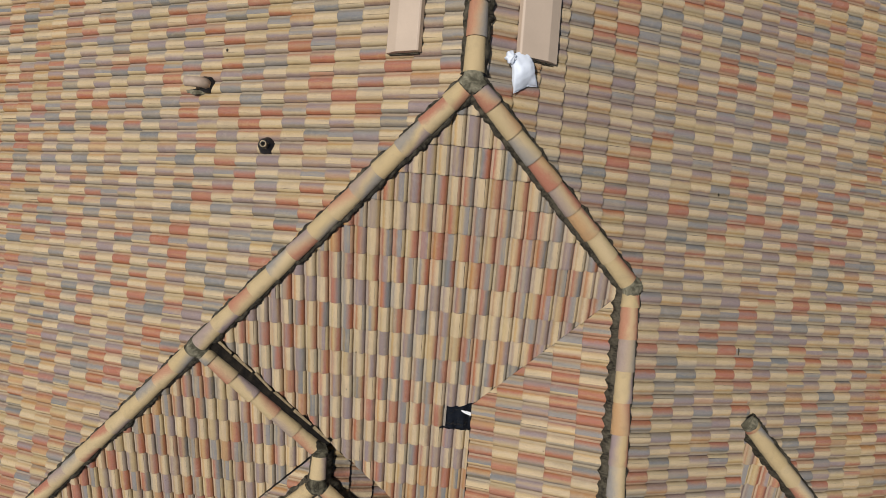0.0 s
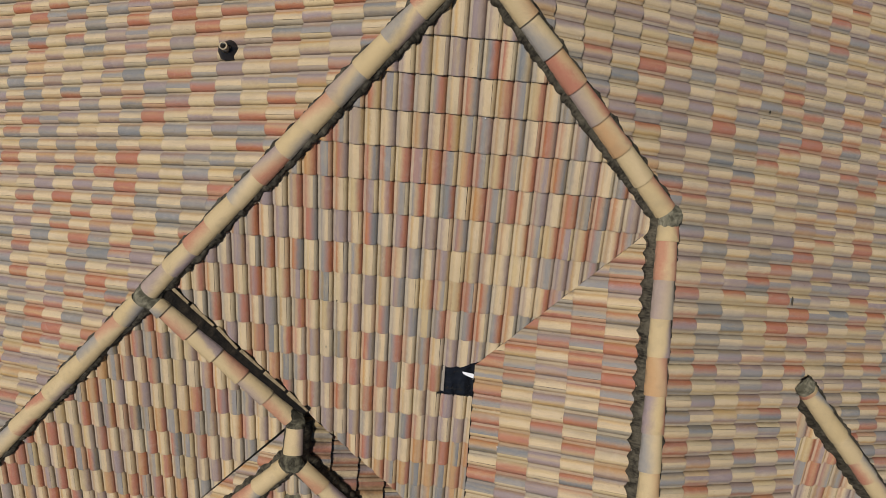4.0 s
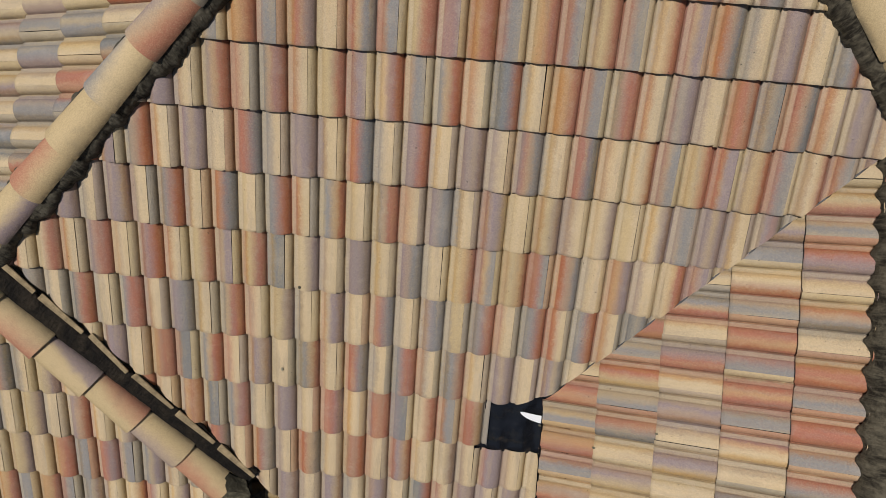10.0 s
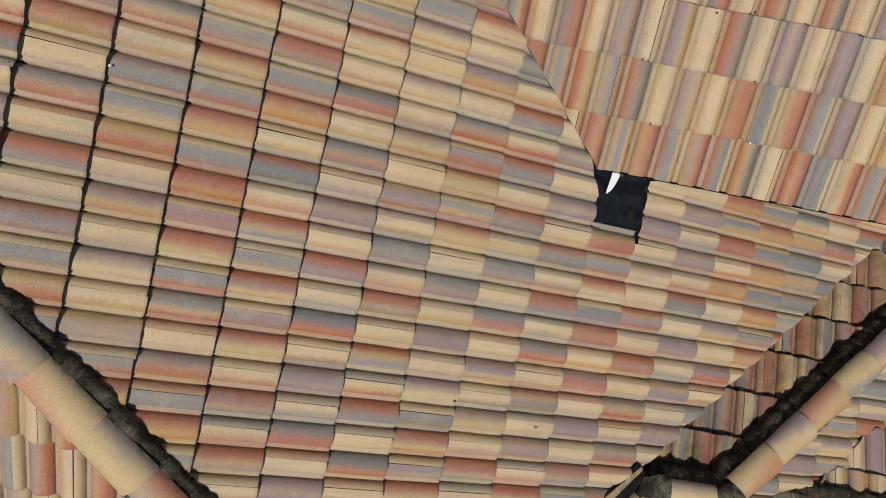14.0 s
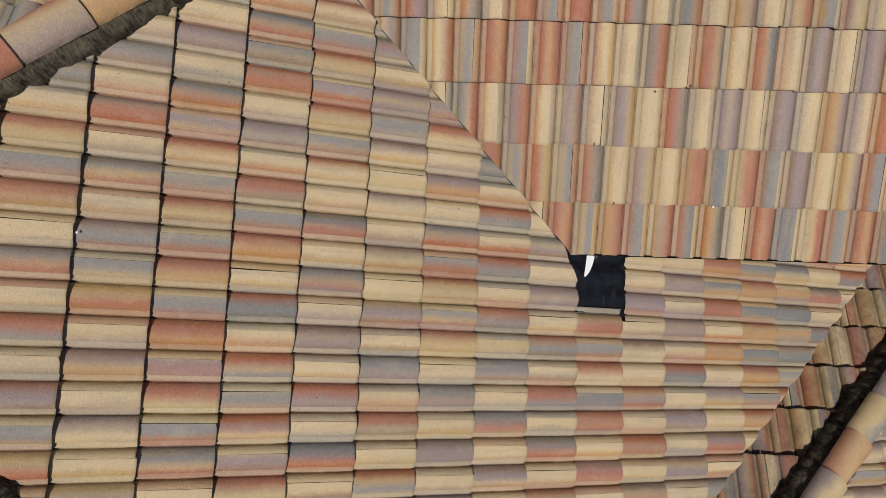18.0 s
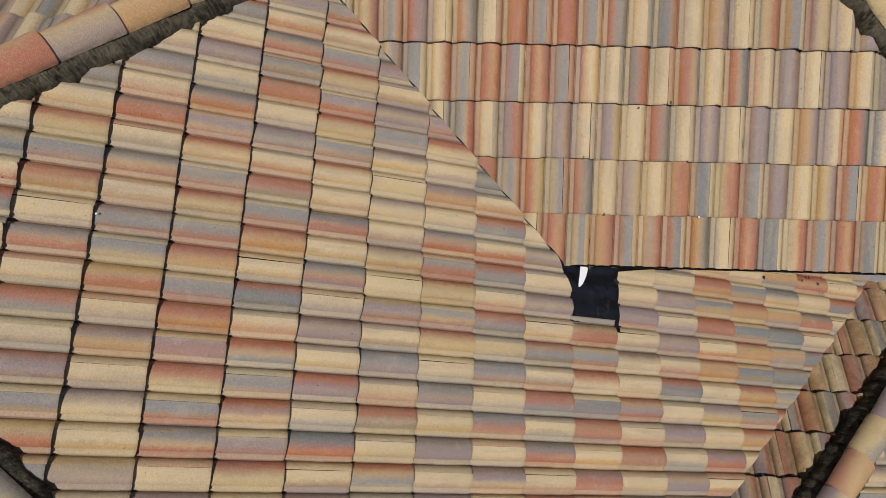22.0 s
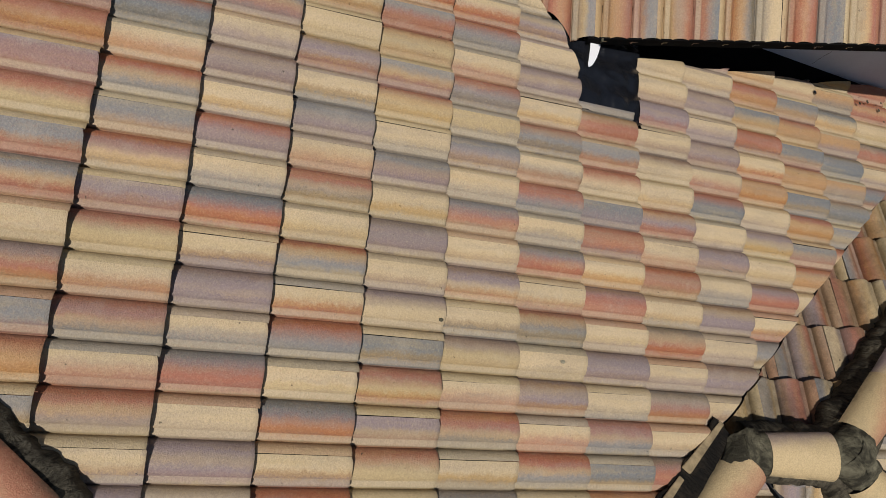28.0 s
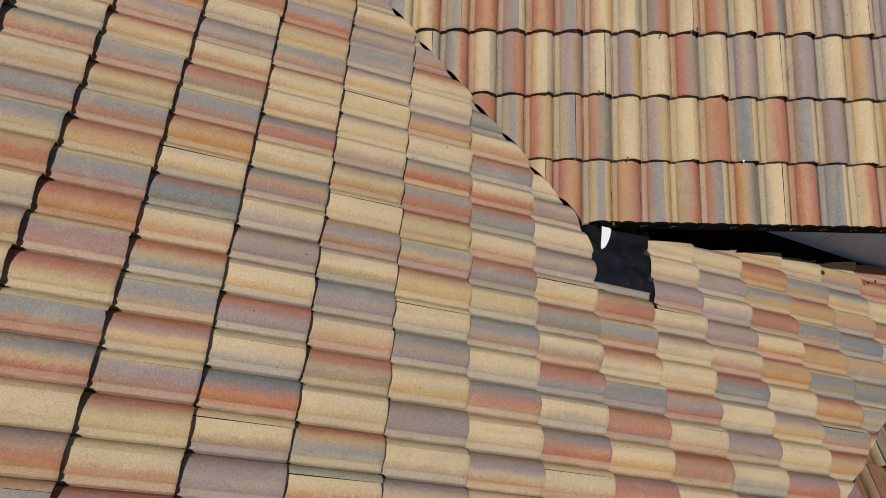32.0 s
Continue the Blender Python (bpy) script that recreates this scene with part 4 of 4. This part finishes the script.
def sack():
    """A tied white sack slumped on the slope."""
    thing = new("sack")
    thing.matrix_world = tilted("east", 0.490, 1.955, 0.02) @ Matrix.Rotation(radians(-66), 4, "Z")
    tagged(thing, "white plastic sack tied at the neck, slumped on the tiles", "sack")
    bm = bmesh.new()
    n, rings = 36, 26
    loops = []
    for r in range(rings + 1):
        s = r / rings
        # narrow at the neck, full in the middle, sewn flat along the bottom
        w = 0.095 * (1 - s) ** 2 + 0.148 * (1 - (1 - s) ** 2) + 0.008 * s ** 4 if r else 0.05
        full = 0.8 * math.sin(math.pi * min(1.0, 0.18 + 0.60 * s)) * (1 - s ** 5) + 0.06
        lean = 0.022 * math.sin(math.pi * min(1.0, s * 1.5))
        y = 0.185 - 0.375 * s
        ring = []
        for k in range(n):
            a = 2 * math.pi * k / n
            cx, cz = math.cos(a), math.sin(a)
            x = lean + w * (abs(cx) ** 0.8) * (1 if cx > 0 else -1)
            z = 0.012 + 0.062 * full + 0.078 * cz * full
            p = Vector((x, y, z))
            f = 0.014 * noise.noise(p * 11) + 0.009 * noise.noise(p * 31) + 0.005 * math.sin(9 * a + 4 * s) * (1 - s)
            ring.append(bm.verts.new((x + f * cx, y + 0.012 * noise.noise((x * 9, s, 4.0)) - 0.022 * s ** 6 * (cx * cx - 0.4), max(0.004, z + f * cz))))
        loops.append(ring)
    for r in range(rings):
        for k in range(n):
            f = bm.faces.new((loops[r][k], loops[r][(k + 1) % n], loops[r + 1][(k + 1) % n], loops[r + 1][k]))
            f.smooth = True
    bm.faces.new(loops[0][::-1])
    bm.faces.new(loops[-1])
    part("body", bm, SACK, thing)
    bm = bmesh.new()
    bmesh.ops.create_uvsphere(bm, u_segments=24, v_segments=14, radius=0.062)
    for v in bm.verts:
        a = math.atan2(v.co.y, v.co.x)
        v.co *= 1 + 0.16 * math.sin(7 * a + 20 * v.co.z) + 0.25 * noise.noise(v.co * 26)
        v.co = Vector((v.co.x * 0.95 - 0.098, v.co.y * 1.05 + 0.150, 0.075 + 0.75 * v.co.z))
    for f in bm.faces:
        f.smooth = True
    part("tied_neck", bm, SACK, thing, "bunched neck of the white sack")


sack()


def flashing(parent, r, seed):
    """An uneven collar of black bitumen at a pipe's foot."""
    bm = bmesh.new()
    n = 28
    inner, mid, outer = [], [], []
    for k in range(n):
        a = 2 * math.pi * k / n
        w = 1 + 0.28 * noise.noise((math.cos(a) * 1.6, math.sin(a) * 1.6, seed))
        for ring, d, z in ((inner, 0.5 * r, 0.085), (mid, 0.82 * r * w, 0.065), (outer, 1.15 * r * w, 0.012)):
            ring.append(bm.verts.new((d * math.cos(a), d * math.sin(a), z + 0.01 * noise.noise((k * 0.7, d * 9, seed)))))
    for p, q in ((inner, mid), (mid, outer)):
        for k in range(n):
            f = bm.faces.new((p[k], q[k], q[(k + 1) % n], p[(k + 1) % n]))
            f.smooth = True
    part("flashing", bm, FELT, parent, "black bitumen flashing round the pipe")


def tube(points, radius, segs=20, wall=0.006):
    """A bent tube through the points, open at its end."""
    bm = bmesh.new()
    pts = [Vector(p) for p in points]
    rings = []
    for shell in (radius, radius - wall):
        row = []
        for k, p in enumerate(pts):
            d = (pts[min(k + 1, len(pts) - 1)] - pts[max(k - 1, 0)]).normalized()
            side = d.cross(Vector((0, 1, 0))).normalized()
            other = d.cross(side)
            row.append([bm.verts.new(p + side * shell * math.cos(2 * math.pi * j / segs) + other * shell * math.sin(2 * math.pi * j / segs)) for j in range(segs)])
        rings.append(row)
    for row in rings:
        for a, b in zip(row, row[1:]):
            for j in range(segs):
                f = bm.faces.new((a[j], a[(j + 1) % segs], b[(j + 1) % segs], b[j]))
                f.smooth = True
    for k in (0, -1):
        a, b = rings[0][k], rings[1][k]
        for j in range(segs):
            bm.faces.new((a[j], a[(j + 1) % segs], b[(j + 1) % segs], b[j]))
    bmesh.ops.recalc_face_normals(bm, faces=bm.faces[:])
    return bm


def vent_pipe():
    thing = new("vent_pipe")
    thing.location = on("west", -3.29, 1.865)
    tagged(thing, "beige bent vent pipe rising through black flashing on the tiles", "vent pipe")
    pts = [(0, 0, -0.05), (0, 0, 0.07)] + [(-0.075 + 0.075 * math.cos(radians(a)), 0, 0.07 + 0.075 * math.sin(radians(a))) for a in (22, 45, 68, 88)] + [(-0.13, 0, 0.145), (-0.20, 0, 0.143), (-0.235, 0, 0.142)]
    part("bent_pipe", tube(pts, 0.064), DULL_BEIGE, thing)
    part("collar", tube([(0, 0, 0.02), (0, 0, 0.065)], 0.070, 20, 0.012), DULL_BEIGE, thing, "beige socket at the foot of the pipe")
    flashing(thing, 0.095, 1.0)
    bm = bmesh.new()
    bmesh.ops.create_icosphere(bm, subdivisions=3, radius=1.0)
    for v in bm.verts:
        n = 1 + 0.4 * noise.noise(v.co * 2.2)
        v.co = (-0.14 + v.co.x * 0.13 * n, -0.09 + v.co.y * 0.035 * n, -0.035 + v.co.z * 0.03)
    part("mortar_patch", bm, LUMP, thing, "smeared brown mortar below the flashing")


def soil_pipe():
    thing = new("soil_pipe")
    thing.location = on("west", -2.36, 1.10)
    tagged(thing, "short grey open pipe in black flashing on the tiles", "pipe")
    part("pipe", tube([(0, 0, -0.05), (0, 0, 0.10), (0, 0, 0.17)], 0.034), PIPE, thing)
    part("rim", tube([(0, 0, 0.150), (0, 0, 0.176)], 0.039, 20, 0.010), CUT, thing, "dull pale rim of the pipe")
    flashing(thing, 0.095, 4.0)


vent_pipe()
soil_pipe()


# ---- litter ----
def twig(plane, x, y, angle, length, seed):
    rng = random.Random(seed)
    pts, p, a = [], Vector((0, 0, 0)), 0.0
    for k in range(6):
        pts.append(p.copy())
        a += rng.gauss(0, 0.35)
        p = p + Vector((math.cos(a), math.sin(a), rng.gauss(0, 0.08))) * length / 5
    bm = bmesh.new()
    rows = []
    for k, q in enumerate(pts):
        r = 0.0030 * (1 - 0.12 * k)
        rows.append([bm.verts.new(q + Vector((0, r * math.cos(j * 2.094), r * math.sin(j * 2.094)))) for j in range(3)])
    for a, b in zip(rows, rows[1:]):
        for j in range(3):
            bm.faces.new((a[j], a[(j + 1) % 3], b[(j + 1) % 3], b[j]))
    me = bpy.data.meshes.new("twig")
    bm.to_mesh(me)
    bm.free()
    me.materials.append(PIPE)
    ob = new("twig", me)
    ob.matrix_world = tilted(plane, x, y, 0.030) @ Matrix.Rotation(radians(angle), 4, "Z")
    return tagged(ob, "thin dry grey twig lying on the roof tiles", "twig", "litter on the tiles")


def chip(name, plane, x, y, size, material, label, seed, up=0.026):
    bm = bmesh.new()
    bmesh.ops.create_icosphere(bm, subdivisions=2, radius=1.0)
    for v in bm.verts:
        n = 1 + 0.35 * noise.noise(v.co * 1.8 + Vector((seed, seed, 0)))
        v.co = (v.co.x * size[0] * n, v.co.y * size[1] * n, v.co.z * size[2] * n)
    me = bpy.data.meshes.new(name)
    bm.to_mesh(me)
    bm.free()
    me.materials.append(material)
    ob = new(name, me)
    ob.matrix_world = tilted(plane, x, y, up)
    return tagged(ob, label, "debris", "litter on the tiles")


twig("inner_west", 1.0, -2.92, 70, 0.10, 1)
twig("south", -0.73, -2.73, 20, 0.07, 2)
twig("west", -4.1, 0.3, 60, 0.10, 4)
chip("dark_crumb", "south", -1.26, -1.81, (0.008, 0.013, 0.005), LUMP, "dark crumb of mortar on the tiles", 1)
chip("dark_crumb", "inner_west", 1.21, -2.27, (0.005, 0.006, 0.004), MORTAR, "dark crumb of mortar on the tiles", 2)
chip("dark_crumb", "west", -3.03, 2.28, (0.020, 0.018, 0.008), MORTAR, "dark crumb of mortar on the tiles", 3)
chip("dark_crumb", "east", 3.10, 0.97, (0.016, 0.014, 0.006), MORTAR, "dark crumb of mortar on the tiles", 4)
chip("dark_crumb", "south", -1.143, -1.295, (0.008, 0.010, 0.005), LUMP, "dark crumb of mortar at the corner of a tile", 51)
chip("white_chip", "south", 0.20, 0.515, (0.006, 0.005, 0.004), WHITE, "small white chip lodged at a tile's edge", 5)
chip("white_chip", "inner_west", 0.62, -2.685, (0.005, 0.007, 0.003), WHITE, "small white chip lodged at a tile's edge", 6)
for k, (x, y) in enumerate(((0.935, -1.955), (0.622, -2.10), (1.242, -2.46), (0.318, -2.03))):
    chip("cement_crumb", "inner_west", x, y, (0.006, 0.011, 0.005), LUMP, "grey crumb of cement at the corner of a tile", 40 + k)
for k, (x, y, r) in enumerate(((0.505, -3.80, 0.010), (0.535, -3.87, 0.012), (0.50, -3.96, 0.011), (0.56, -3.99, 0.007), (0.43, -3.99, 0.006))):
    chip("dark_crumb", "south", x, y, (r, r * 0.8, 0.004), MORTAR, "dark pit in a worn red roof tile", 10 + k, 0.040)
chip("tile_hole", "south", 0.475, -3.44, (0.014, 0.011, 0.003), SHEET, "small dark hole broken in a roof tile", 21, 0.040)
chip("dark_crumb", "east", 3.58, -0.93, (0.045, 0.010, 0.008), MORTAR, "dark strip of debris at a tile's edge", 31)
